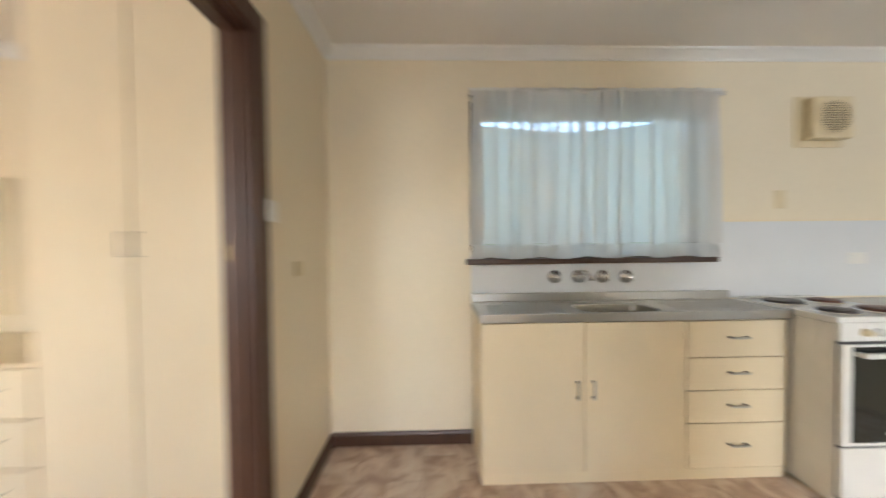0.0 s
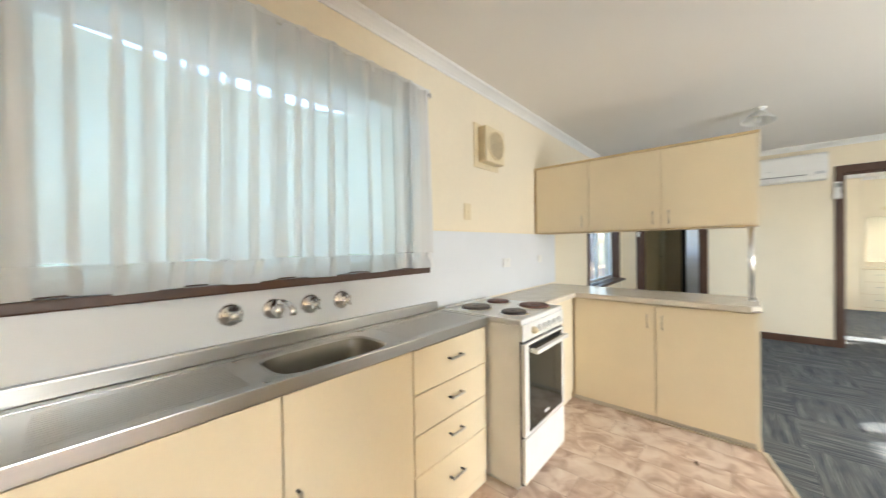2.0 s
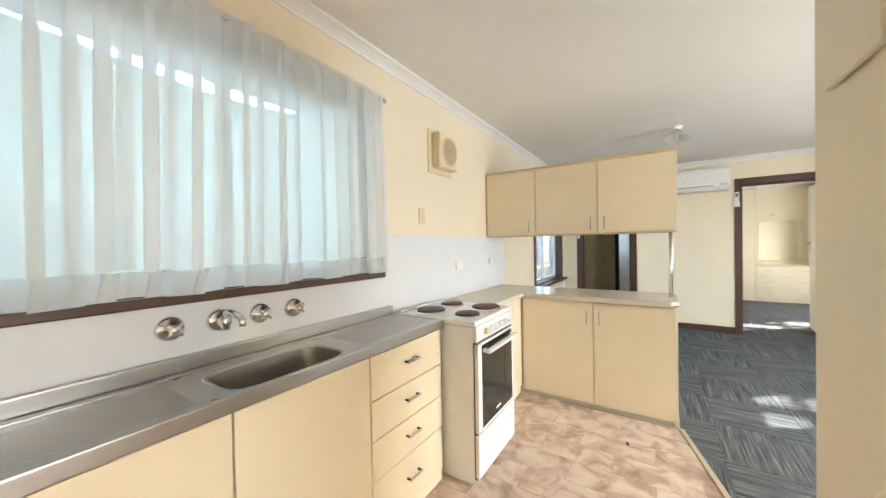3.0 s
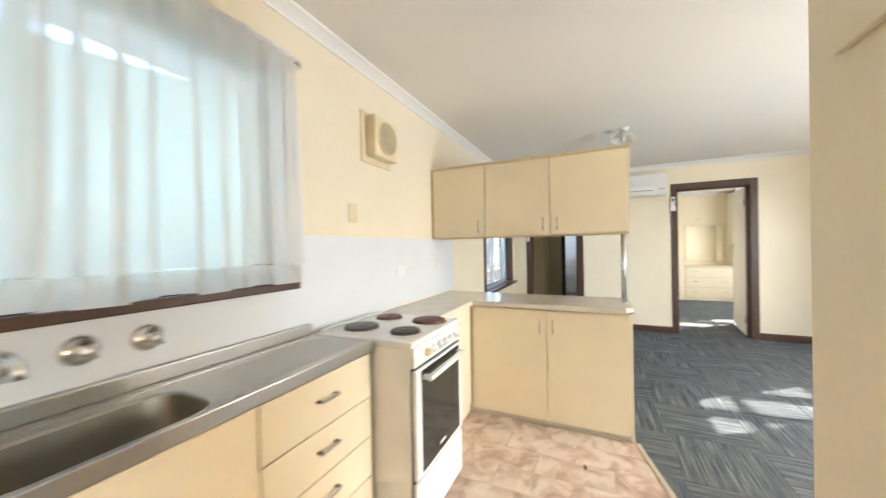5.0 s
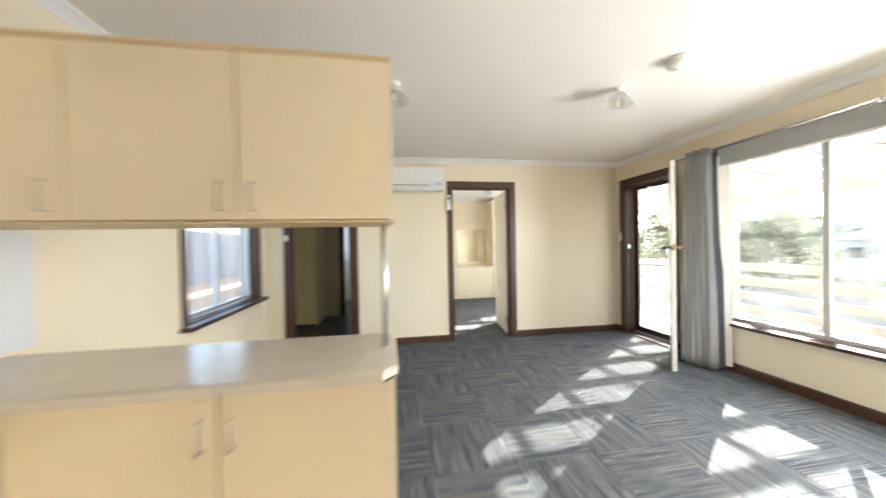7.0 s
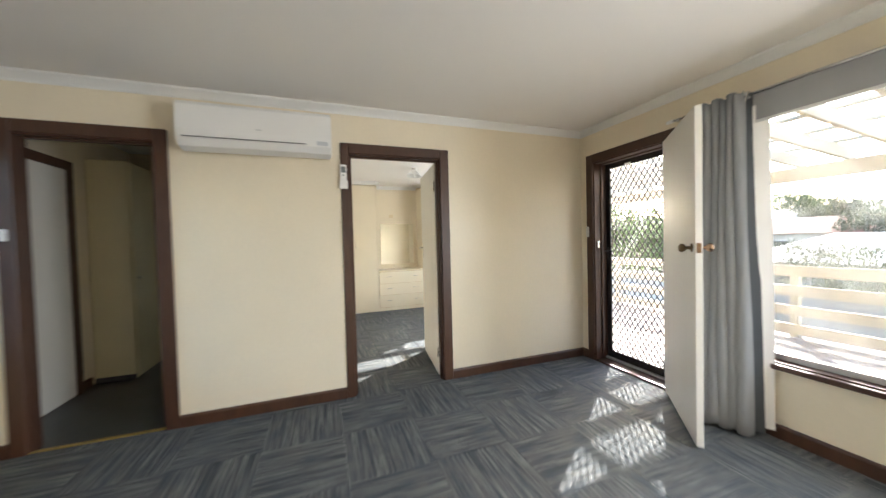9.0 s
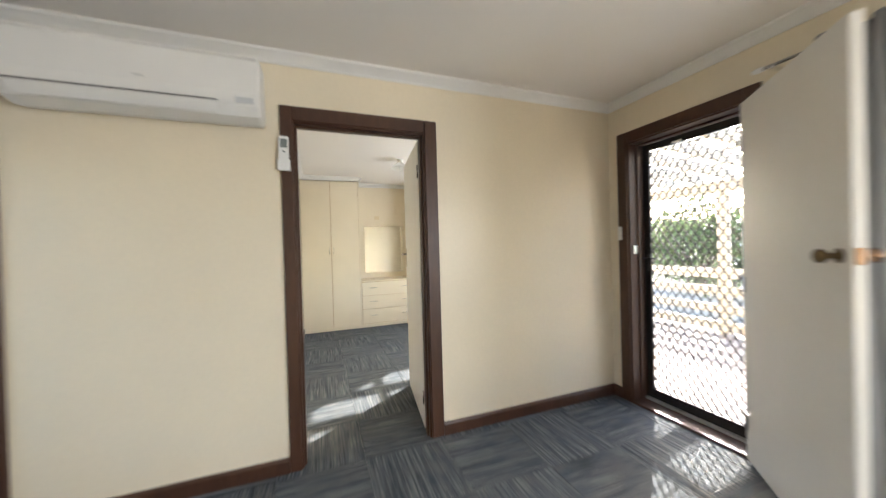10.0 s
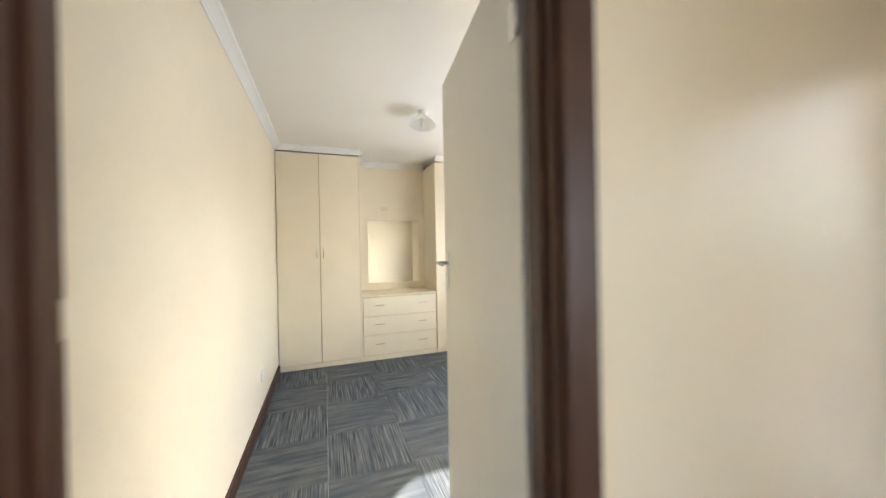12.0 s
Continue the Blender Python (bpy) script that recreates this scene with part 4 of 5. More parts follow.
part("drawer_gap", box(SX0 + 0.012, SX1 - 0.012, SF + 0.016, SF + 0.03, 0.045, 0.292), DARKPLASTIC, st)

# corner and peninsula cabinets, with one continuous benchtop
tagged(part("vinyl_tear", prism([(3.92, 2.03), (3.955, 2.045), (3.985, 2.035), (3.95, 2.022)], 0.0042, 0.0052), SHADOWGAP), "small dark tear in the vinyl floor", "floor damage")
cc = thing("corner_cabinet", (3.95, 3.03, 0.0), "cream laminate corner cabinet beside the stove", "cabinet")
part("body", box(3.625, 4.325, 2.886, N - 0.01, 0.004, 0.848), CAB, cc)
part("front_panel", box(3.628, 4.312, 2.868, 2.886, 0.075, 0.846, 0.0015, None, 1), CAB, cc)
PX = 4.330
pc = thing("peninsula_cabinet", (4.55, 2.30, 0.0), "cream laminate peninsula cabinet with two doors", "cabinet")
part("body", box(PX + 0.018, 4.745, 1.765, N - 0.01, 0.004, 0.848), CAB, pc)
part("plinth", box(PX + 0.014, PX + 0.018, 1.765, 2.866, 0.004, 0.04), BENCH, pc)
part("end_panel", box(PX + 0.006, 4.745, 1.745, 1.765, 0.004, 0.848, 0.0015, None, 1), CAB, pc)
part("end_edge", box(PX + 0.001, PX + 0.006, 1.745, 1.765, 0.004, 0.848), WARD, pc)
for a, b, hy in ((1.768, 2.286, 2.245), (2.292, 2.858, 2.335)):
    d = part("door", box(PX, PX + 0.018, a, b, 0.042, 0.842, 0.0015, None, 1), CAB, pc)
    bow_handle(d, (PX, hy, 0.725), (0, 0, 1), (-1, 0, 0))
part("toe_strip", box(PX - 0.010, PX + 0.004, 1.80, 2.50, 0.005, 0.016, 0.002), STRIP, pc, "loose tan floor strip")


def bench_slab():
    """The L-shaped slab with its free corner cut off."""
    c = 0.045
    pts = [(3.62, 2.842), (4.302, 2.842), (4.302, 1.737 + c), (4.302 + c, 1.737), (4.798 - c, 1.737), (4.798, 1.737 + c), (4.798, N - 0.007), (3.62, N - 0.007)]
    bm = prism(pts, 0.852, 0.890)
    es = [e for e in bm.edges if abs(e.verts[0].co.z - e.verts[1].co.z) < 1e-6 and e.verts[0].co.z > 0.88]
    bmesh.ops.bevel(bm, geom=es, offset=0.005, segments=2, affect="EDGES")
    return bm, pts


bt = thing("benchtop", (4.2, 2.6, 0.85), "beige laminate L-shaped kitchen benchtop", "benchtop")
slab_bm, slab_pts = bench_slab()
part("slab", slab_bm, BENCH, bt)
for (ax_, ay_), (bx_, by_) in zip(slab_pts[:6], slab_pts[1:7]):
    e_ = Vector((bx_ - ax_, by_ - ay_, 0))
    corner = e_.length < 0.1
    strip = box(0.001, e_.length - 0.001, -0.003, 0.0, 0.853, 0.862 if corner else 0.884, 0.001, pose(ax_, ay_, 0, 0, 0, math.degrees(math.atan2(e_.y, e_.x))), 1)
    part("edge_strip", strip, BROWN if corner else BENCHEDGE, bt, "bare brown edge of the cut corner" if corner else "pale laminate edge strip")

# overhead cupboards
uc = thing("overhead_cupboard", (4.60, 2.5, 1.39), "cream laminate overhead cupboard with three doors", "cabinet")
UX = 4.452
part("body", box(UX + 0.018, 4.745, 1.752, N - 0.002, 1.392, 1.975), CAB, uc)
part("top_edge", box(UX - 0.001, 4.75, 1.737, N - 0.002, 1.975, 1.993, 0.002), TANEDGE, uc)
part("bottom_edge", box(UX + 0.002, 4.745, 1.752, N - 0.002, 1.384, 1.392), TANEDGE, uc)
part("end_panel", box(UX + 0.002, 4.75, 1.737, 1.752, 1.384, 1.975, 0.001), WARD, uc)
for a, b, hy in ((1.754, 2.262, 2.215), (2.268, 2.770, 2.315), (2.776, 3.240, 2.825)):
    d = part("door", box(UX, UX + 0.018, a, b, 1.396, 1.972, 0.0015, None, 1), CAB, uc)
    bow_handle(d, (UX, hy, 1.475), (0, 0, 1), (-1, 0, 0))
part("scribe", box(UX + 0.003, UX + 0.018, 3.243, N - 0.002, 1.392, 1.975), CABEDGE, uc)
for x in (4.555, 4.690):
    p = thing("chrome_support_pole", (x, 1.775, 0.89), "slim chrome pole between benchtop and cupboard", "support pole", "poles under the overhead cupboard")
    part("pole", rod((x, 1.775, 0.892), (x, 1.775, 1.382), 0.0125, 14), CHROME, p)
    part("foot", lathe([(0, 0), (0.021, 0), (0.020, 0.006), (0.014, 0.009), (0, 0.009)], pose(x, 1.775, 0.890)), CHROME, p)
tagged(part("black_wedge", box(4.55, 4.63, 2.99, 3.05, 1.994, 2.018, 0.004), DARKPLASTIC), "small dark object lying on the overhead cupboard", "clutter")

# extractor fan on the wall
vf = thing("wall_fan", (3.675, N, 2.025), "yellowed cream plastic kitchen extractor fan", "extractor fan")
part("back_plate", box(3.498, 3.815, N - 0.010, N, 1.852, 2.172, 0.003), CREAMPLASTIC, vf)
part("housing", box(3.540, 3.792, N - 0.082, N - 0.010, 1.890, 2.148, 0.014, None, 3), CREAMPLASTIC, vf)
# Flat disc coloured dark in place of the shade behind the grille.
part("grille_shade", lathe([(0, 0), (0.098, 0), (0.098, 0.002), (0, 0.002)], pose(3.666, N - 0.082, 2.019, 90, 0, 0), 32), SHADOWGAP, vf, "flat dark disc as the shade in the opening")
g = bmesh.new()
for k in range(-6, 7):
    zz = k * 0.0145
    hw = math.sqrt(0.098 ** 2 - zz ** 2)
    bm_box(g, 3.666 - hw, 3.666 + hw, N - 0.093, N - 0.085, 2.019 + zz - 0.003, 2.019 + zz + 0.003)
for k in range(-3, 4):
    xx = k * 0.028
    hw = math.sqrt(0.098 ** 2 - xx ** 2)
    bm_box(g, 3.666 + xx - 0.002, 3.666 + xx + 0.002, N - 0.091, N - 0.084, 2.019 - hw, 2.019 + hw)
part("grille", g, CREAMPLASTIC, vf, "round slatted grille")
part("grille_ring", lathe([(0.097, 0), (0.097, 0.012), (0.105, 0.012), (0.108, 0)], pose(3.666, N - 0.082, 2.019, 90, 0, 0), 32), CREAMPLASTIC, vf)


def wall_plate(name, c, out, w, h, material, label, category, rocker="switch"):
    """A small plate on a wall with a rocker or two socket insets."""
    c, o = Vector(c), Vector(out)
    ang = math.degrees(math.atan2(o.x, -o.y))
    m = Matrix.Translation(c) @ pose(0, 0, 0, 0, 0, ang)
    t = thing(name, tuple(c), label, category)
    part("plate", box(-w / 2, w / 2, -0.008, 0, -h / 2, h / 2, 0.003, m), material, t)
    if rocker == "switch":
        part("rocker", box(-0.006, 0.006, -0.013, -0.007, -0.012, 0.012, 0.001, m, 1), material, t)
    elif rocker == "socket":
        for sx in (-1, 1):
            part("socket_face", box(sx * w * 0.25 - 0.017, sx * w * 0.25 + 0.017, -0.0095, -0.007, -0.024, 0.012, 0.001, m, 1), material, t)
            part("rocker", box(sx * w * 0.25 - 0.005, sx * w * 0.25 + 0.005, -0.012, -0.007, 0.016, 0.028, 0.001, m, 1), material, t)
    return t


wall_plate("power_outlet", (3.917, N - 0.006, 1.144), (0, -1), 0.115, 0.072, WHITE, "white double power outlet on the splashback", "power outlet", "socket")
wall_plate("light_switch", (3.411, N, 1.525), (0, -1), 0.07, 0.115, CREAMPLASTIC, "cream light switch above the splashback", "light switch")
wall_plate("power_outlet", (4.53, N - 0.006, 1.152), (0, -1), 0.075, 0.07, PLASTIC, "white power outlet at the splashback corner", "power outlet", "socket")
wall_plate("light_switch", (W + 0.012, 2.520, 1.405), (1, 0), 0.080, 0.085, PLASTIC, "white light switch beside the kitchen doorway", "light switch")
wall_plate("blank_plate", (W, 2.80, 1.155), (1, 0), 0.07, 0.07, CREAMPLASTIC, "painted-over blank wall plate", "wall plate", "")
wall_plate("light_switch", (7.508, S + 0.018, 1.372), (0, 1), 0.035, 0.11, PLASTIC, "narrow white light switch on the entry frame", "light switch")
wall_plate("light_switch", (E - 0.018, 3.005, 1.42), (-1, 0), 0.04, 0.075, PLASTIC, "small white light switch on the hall frame", "light switch")
wall_plate("power_outlet", (10.05, 1.015, 0.32), (0, -1), 0.115, 0.072, PLASTIC, "white power outlet on the bedroom wall", "power outlet", "socket")
wall_plate("wall_sensor", (XE, -0.241, 1.85), (-1, 0), 0.085, 0.06, CREAMPLASTIC, "small cream box on the bedroom wall", "wall box", "")

# cabinet box high on the short wall
wb = thing("wall_cabinet", (2.83, 1.422, 1.735), "shallow cream painted cupboard high on the wall", "cabinet")
part("body", box(2.67, 2.945, 1.422, 1.429, 1.765, 2.36, 0.002), WALL, wb)
part("door", box(2.655, 2.958, 1.429, 1.445, 1.746, 2.375, 0.006), WALL, wb)


# sheer curtain on the kitchen window
def pleated(x0, x1, z0, z1, y, amp, seed, nx=560, nz=18, top_tight=0.35, hem=0.0):
    """A hanging cloth with uneven folds that run down it."""
    rng = random.Random(seed)
    waves = [(rng.uniform(38, 62), rng.uniform(0, 6.3), rng.uniform(0.5, 0.9)) for _ in range(3)] + [(rng.uniform(90, 130), rng.uniform(0, 6.3), rng.uniform(0.1, 0.2)) for _ in range(2)]
    bm = bmesh.new()
    rows = []
    for j in range(nz + 1):
        v = j / nz
        z = z1 + (z0 - z1) * v
        row = []
        for i in range(nx + 1):
            u = i / nx
            x = x0 + (x1 - x0) * u
            k = top_tight + (1 - top_tight) * min(1.0, v * 2.2)
            ph = 43 * (x + 0.035 * math.sin(6.1 * x + 1.0) + 0.014 * math.sin(13.7 * x)) + seed + 0.9 * v * math.sin(3.3 * x + 1.2)
            s = 1.1 * math.sin(ph) * (0.75 + 0.35 * math.sin(4.7 * x + seed)) + 0.2 * sum(a * math.sin(f * x + p) for f, p, a in waves)
            pin = (1 - min(1, v * 5)) * 0.35 * math.sin(150 * x + 1.3 * math.sin(9 * x))
            zz = z + (0.006 * math.sin(21 * x + waves[0][1]) if v > 0.99 else 0)
            row.append(bm.verts.new((x + 0.033 * math.sin(2 * ph) * (0.55 + 0.45 * k), y + amp * (k * s + pin), zz)))
        rows.append(row)
    for a, b in zip(rows, rows[1:]):
        for i in range(nx):
            f = bm.faces.new((a[i], a[i + 1], b[i + 1], b[i]))
            f.smooth = True
    return bm


kc = thing("net_curtain", (2.20, N - 0.05, 1.17), "gathered white sheer net curtain over the kitchen window", "curtain")
part("cloth", pleated(1.44, 2.955, 1.255, 2.175, N - 0.078, 0.020, 4), SHEER, kc)
part("hem", pleated(1.44, 2.955, 1.172, 1.255, N - 0.078, 0.020, 4, nz=4, top_tight=1.0), HEM, kc, "double white hem")
part("heading", pleated(1.44, 2.955, 2.150, 2.200, N - 0.064, 0.008, 9, nz=4, top_tight=1.0), HEM, kc, "gathered heading on the rod")
kr = thing("curtain_rod", (2.21, N - 0.06, 2.165), "thin white curtain rod over the kitchen window", "curtain rod")
part("rod", rod((1.425, N - 0.062, 2.168), (2.985, N - 0.062, 2.168), 0.006), CHROME, kr)
for x in (1.432, 2.978):
    part("bracket", box(x - 0.012, x + 0.012, N - 0.07, N, 2.155, 2.182, 0.003), CHROME, kr)


# ---------- living room ----------
ac = thing("split_air_conditioner", (7.52, 1.53, 1.98), "white wall-mounted split air conditioner", "air conditioner")
def ac_shell():
    prof = [(7.618, 2.015), (7.52, 1.995), (7.445, 2.012), (7.415, 2.055), (7.405, 2.12), (7.405, 2.285), (7.418, 2.308), (7.45, 2.318), (7.618, 2.320)]
    bm = bmesh.new()
    ends = [[bm.verts.new((x, y, z)) for x, z in prof] for y in (1.032, 2.030)]
    k = len(prof)
    for i in range(k):
        bm.faces.new((ends[0][i], ends[0][(i + 1) % k], ends[1][(i + 1) % k], ends[1][i]))
    caps = [bm.faces.new(ends[0][::-1]), bm.faces.new(ends[1])]
    es = list({e for f in caps for e in f.edges})
    bmesh.ops.bevel(bm, geom=es, offset=0.010, segments=3, affect="EDGES")
    for f in bm.faces:
        f.smooth = False
    return bm
part("casing", ac_shell(), PLASTIC, ac)
part("louvre", box(-0.42, 0.34, -0.003, 0.003, 0, 0.058, 0.002, pose(7.424, 1.56, 2.012, 0, -34, 0) @ pose(0, 0, 0, 0, 0, -90), 1), PLASTIC, ac, "white outlet louvre")
part("louvre_slot", box(-0.425, 0.345, -0.0015, 0.0015, 0.060, 0.066, 0, pose(7.423, 1.56, 2.012, 0, -34, 0) @ pose(0, 0, 0, 0, 0, -90)), DARKPLASTIC, ac, "dark slot above the louvre")
part("display", box(7.4035, 7.406, 1.06, 1.14, 2.065, 2.095), PALEGREY, ac, "small grey display")
part("badge", box(7.4030, 7.4055, 1.51, 1.55, 2.140, 2.149), ALU, ac, "small silver mark")

rm = thing("remote_control", (7.595, 0.941, 1.771), "white air conditioner remote in a wall holder", "remote control")
part("holder", box(7.578, 7.602, 0.908, 0.974, 1.771, 1.836, 0.004), PLASTIC, rm)
part("handset", box(7.582, 7.600, 0.914, 0.968, 1.801, 1.971, 0.005), PLASTIC, rm)
part("screen", box(7.5805, 7.583, 0.922, 0.958, 1.904, 1.954), GREYSCREEN, rm)
part("button", box(7.5805, 7.583, 0.934, 0.946, 1.876, 1.886), GREYSCREEN, rm)


def ceiling_lamp(x, y, label, tilt):
    t = thing("ceiling_light", (x, y, H), label, "ceiling light", "batten lights with cone shades")
    part("rose", lathe([(0, 0), (0.045, 0), (0.045, -0.012), (0.03, -0.022), (0.022, -0.05), (0.02, -0.075), (0, -0.076)], pose(x, y, H), 24), PLASTIC, t)
    m = pose(x, y, H - 0.03, tilt[0], tilt[1], 0)
    part("shade", lathe([(0.026, 0), (0.030, -0.004), (0.075, -0.045), (0.112, -0.082), (0.118, -0.092), (0.115, -0.092), (0.108, -0.084), (0.072, -0.049), (0.026, -0.006)], m, 32), LAMPSHADE, t, "white cone shade")
    part("bulb", lathe([(0, -0.11), (0.010, -0.108), (0.013, -0.10), (0.013, -0.06), (0.011, -0.05), (0, -0.05)], m, 12), PLASTIC, t, "white compact bulb")


ceiling_lamp(5.46, 0.02, "white batten ceiling light with tilted cone shade", (8, -6))
ceiling_lamp(5.60, 1.69, "white batten ceiling light with tilted cone shade", (5, 8))
ceiling_lamp(9.74, -0.27, "white batten ceiling light in the bedroom", (4, 5))
sd_ = thing("smoke_alarm", (5.04, -0.10, H), "round white ceiling smoke alarm", "smoke alarm")
part("base", lathe([(0, 0), (0.078, 0), (0.078, -0.014), (0.072, -0.017), (0, -0.017)], pose(5.06, -0.10, H), 32), PLASTIC, sd_)
part("cover", lathe([(0, -0.017), (0.070, -0.017), (0.070, -0.036), (0.062, -0.048), (0.02, -0.054), (0, -0.054)], pose(5.06, -0.10, H), 32), PLASTIC, sd_)
part("test_button", lathe([(0, 0), (0.012, 0), (0.012, -0.003), (0, -0.004)], pose(5.085, -0.10, H - 0.052), 16), PALEGREY, sd_, "small grey test button")

# curtain rod, grey curtain and roller blind at the living window
cr = thing("curtain_rod", (5.5, S + 0.14, 2.19), "long chrome curtain rod over the living window", "curtain rod")
part("rod", rod((6.50, S + 0.14, 2.19), (3.1, S + 0.14, 2.19), 0.0085, 12), CHROME, cr)
part("end_cap", lathe([(0, 0), (0.013, 0), (0.014, 0.03), (0.010, 0.05), (0, 0.052)], pose(6.498, S + 0.14, 2.19, 0, 90, 0), 14), PLASTIC, cr, "white end cap")
for x in (6.46, 4.87):
    part("bracket", box(x - 0.010, x + 0.010, S, S + 0.15, 2.172, 2.186, 0.003), CHROME, cr)
for x in (6.02, 4.885):
    part("ring", lathe([(0.014, -0.006), (0.024, -0.004), (0.026, 0), (0.024, 0.004), (0.014, 0.006)], pose(x, S + 0.14, 2.19, 0, 90, 0), 16), CHROME, cr)


def grey_curtain():
    """Gathered cloth: five deep folds that spread a little towards the floor."""
    bm = bmesh.new()
    nx, nz = 150, 24
    rows = []
    for j in range(nz + 1):
        v = j / nz
        z = 2.218 - v * 2.195
        a = 0.030 + 0.020 * v
        x0, x1 = 6.29 - 0.02 * v, 6.03 - 0.03 * v
        rows.append([])
        for i in range(nx + 1):
            u = i / nx
            ph = u * 6 * 2 * math.pi + 0.5 * math.sin(3 * u + 1.5 * v)
            sn = math.sin(ph)
            y = S + 0.15 + a * math.copysign(abs(sn) ** 0.6, sn) + 0.10 * v * (1 - u) * 0.9 + 0.01 * math.sin(5 * v + 9 * u)
            rows[-1].append(bm.verts.new((x0 + (x1 - x0) * u + 0.012 * math.cos(ph) * (1 + v), y, z + 0.012 * math.sin(ph * 0.5) * (1 if v < 0.02 or v > 0.98 else 0))))
    for r0, r1 in zip(rows, rows[1:]):
        for i in range(nx):
            f = bm.faces.new((r0[i], r0[i + 1], r1[i + 1], r1[i]))
            f.smooth = True
    return bm


gc = thing("grey_curtain", (6.15, S + 0.15, 0.02), "mid grey gathered curtain hanging beside the entry door", "curtain")
gcl = part("cloth", grey_curtain(), CURTAIN, gc)
sol = gcl.modifiers.new("thickness", "SOLIDIFY")
sol.thickness = 0.003


def curtain_return(off, width_top, width_lo, z0, z1, y0):
    """The turned-back edge of the curtain, widening downwards."""
    bm = bmesh.new()
    rows = []
    for j in range(13):
        v = j / 12
        z = z1 + (z0 - z1) * v
        xa = 6.03 - 0.03 * v - off
        rows.append([bm.verts.new((xa - k * (width_top + width_lo * v) / 3, y0 - 0.02 * k + 0.01 * math.sin(4 * v + k), z)) for k in range(4)])
    for r0, r1 in zip(rows, rows[1:]):
        for i in range(3):
            f = bm.faces.new((r0[i], r0[i + 1], r1[i + 1], r1[i]))
            f.smooth = True
    return bm


# This edge carries its shade as a near-black colour.
part("return_edge", curtain_return(-0.004, 0.006, 0.036, 0.03, 2.20, S + 0.135), SHADELIN, gc, "curtain return coloured dark for its shade")
part("lining", curtain_return(0.004, 0.055, 0.005, 0.05, 2.13, S + 0.085), LINING, gc, "white curtain lining edge")

rb = thing("roller_blind", (5.25, S + 0.07, 2.02), "grey roller blind drawn almost fully up", "blind")
part("roll", rod((6.06, S + 0.055, 2.205), (3.3, S + 0.055, 2.205), 0.024, 18), BLIND, rb)
part("cloth", box(3.32, 6.05, S + 0.074, S + 0.077, 2.035, 2.205), BLIND, rb)
part("bottom_bar", box(3.32, 6.05, S + 0.070, S + 0.082, 2.018, 2.036, 0.003), ALUW, rb, "pale bottom bar")
part("chain", rod((4.86, S + 0.10, 2.18), (4.86, S + 0.10, 2.00), 0.010, 8), PLASTIC, rb, "white blind pull")

# ---------- bedroom ----------


def wardrobe(name, m, label, hx=0.45, dresser=True):
    """A built-in: a two-door robe, built along local x with its front at y = 0 and its back at y = 0.53."""
    t = thing(name, tuple(m.translation), label, "wardrobe")
    part("body", box(0.002, 0.888, 0.018, 0.525, 0.004, H - 0.064, 0, m), WARD, t)
    part("plinth", box(0.002, 0.888, 0.006, 0.018, 0.004, 0.055, 0, m), WARD, t)
    for a, b, h in ((0.005, 0.4345, 0.405), (0.4415, 0.867, 0.472)):
        d = part("door", box(a, b, 0, 0.018, 0.060, H - 0.075, 0.0015, m, 1), WARD, t)
        c = m @ Vector((h, 0, 1.28))
        ax = m.to_3x3() @ Vector((0, -1, 0))
        bow_handle(d, c, (0, 0, 1), ax, 0.105)
    part("gap", box(0.004, 0.870, 0.017, 0.0185, 0.058, H - 0.072, 0, m), CABEDGE, t)
    part("side_stile", box(0.870, 0.888, 0.000, 0.018, 0.055, H - 0.064, 0.001, m, 1), WARD, t)
    return t


def dresser(m, label):
    t = thing("dressing_table", tuple(m.translation), label, "chest of drawers")
    part("body", box(0.002, 0.898, 0.018, 0.525, 0.004, 0.748, 0, m), WARD, t)
    part("plinth", box(0.002, 0.898, 0.006, 0.018, 0.004, 0.055, 0, m), WARD, t)
    part("top", box(0.002, 0.898, -0.006, 0.526, 0.750, 0.770, 0.004, m), CAB, t)
    zs = [0.062, 0.300, 0.520, 0.745]
    ax = m.to_3x3() @ Vector((0, -1, 0))
    al = m.to_3x3() @ Vector((1, 0, 0))
    for z0, z1 in zip(zs, zs[1:]):
        d = part("drawer_front", box(0.006, 0.894, 0, 0.017, z0 + 0.003, z1 - 0.003, 0.0015, m, 1), WARD, t)
        for x in (0.19, 0.71):
            bow_handle(d, m @ Vector((x, 0, (z0 + z1) / 2 + 0.02)), al, ax, 0.10)
    part("gap", box(0.004, 0.896, 0.016, 0.0185, 0.058, 0.749, 0, m), CABEDGE, t)
    return t


def wall_mirror(m, label):
    t = thing("wall_mirror", tuple(m.translation), label, "mirror")
    part("backing", box(-0.010, 0.725, -0.006, -0.001, -0.012, 0.842, 0.001, m, 1), WARD, t)
    part("glass", box(0, 0.690, -0.010, -0.006, 0, 0.83, 0.001, m, 1), mirror_m, t, "frameless mirror glass")
    part("side_strip", box(0.692, 0.715, -0.011, -0.006, -0.008, 0.84, 0.001, m, 1), WARD, t)


MR = Matrix.Translation((11.01, 1.013, 0)) @ pose(0, 0, 0, 0, 0, -90)
wardrobe("wardrobe", MR, "tall cream built-in wardrobe with two doors")
dresser(Matrix.Translation((11.01, 0.122, 0)) @ pose(0, 0, 0, 0, 0, -90), "cream built-in dressing table with three drawers")
wall_mirror(Matrix.Translation((XE, -0.012, 0.86)) @ pose(0, 0, 0, 0, 0, -90), "frameless mirror above the dressing table")
wardrobe("wardrobe", Matrix.Translation((11.01, -0.782, 0)) @ pose(0, 0, 0, 0, 0, -90), "tall cream built-in wardrobe in the far corner")

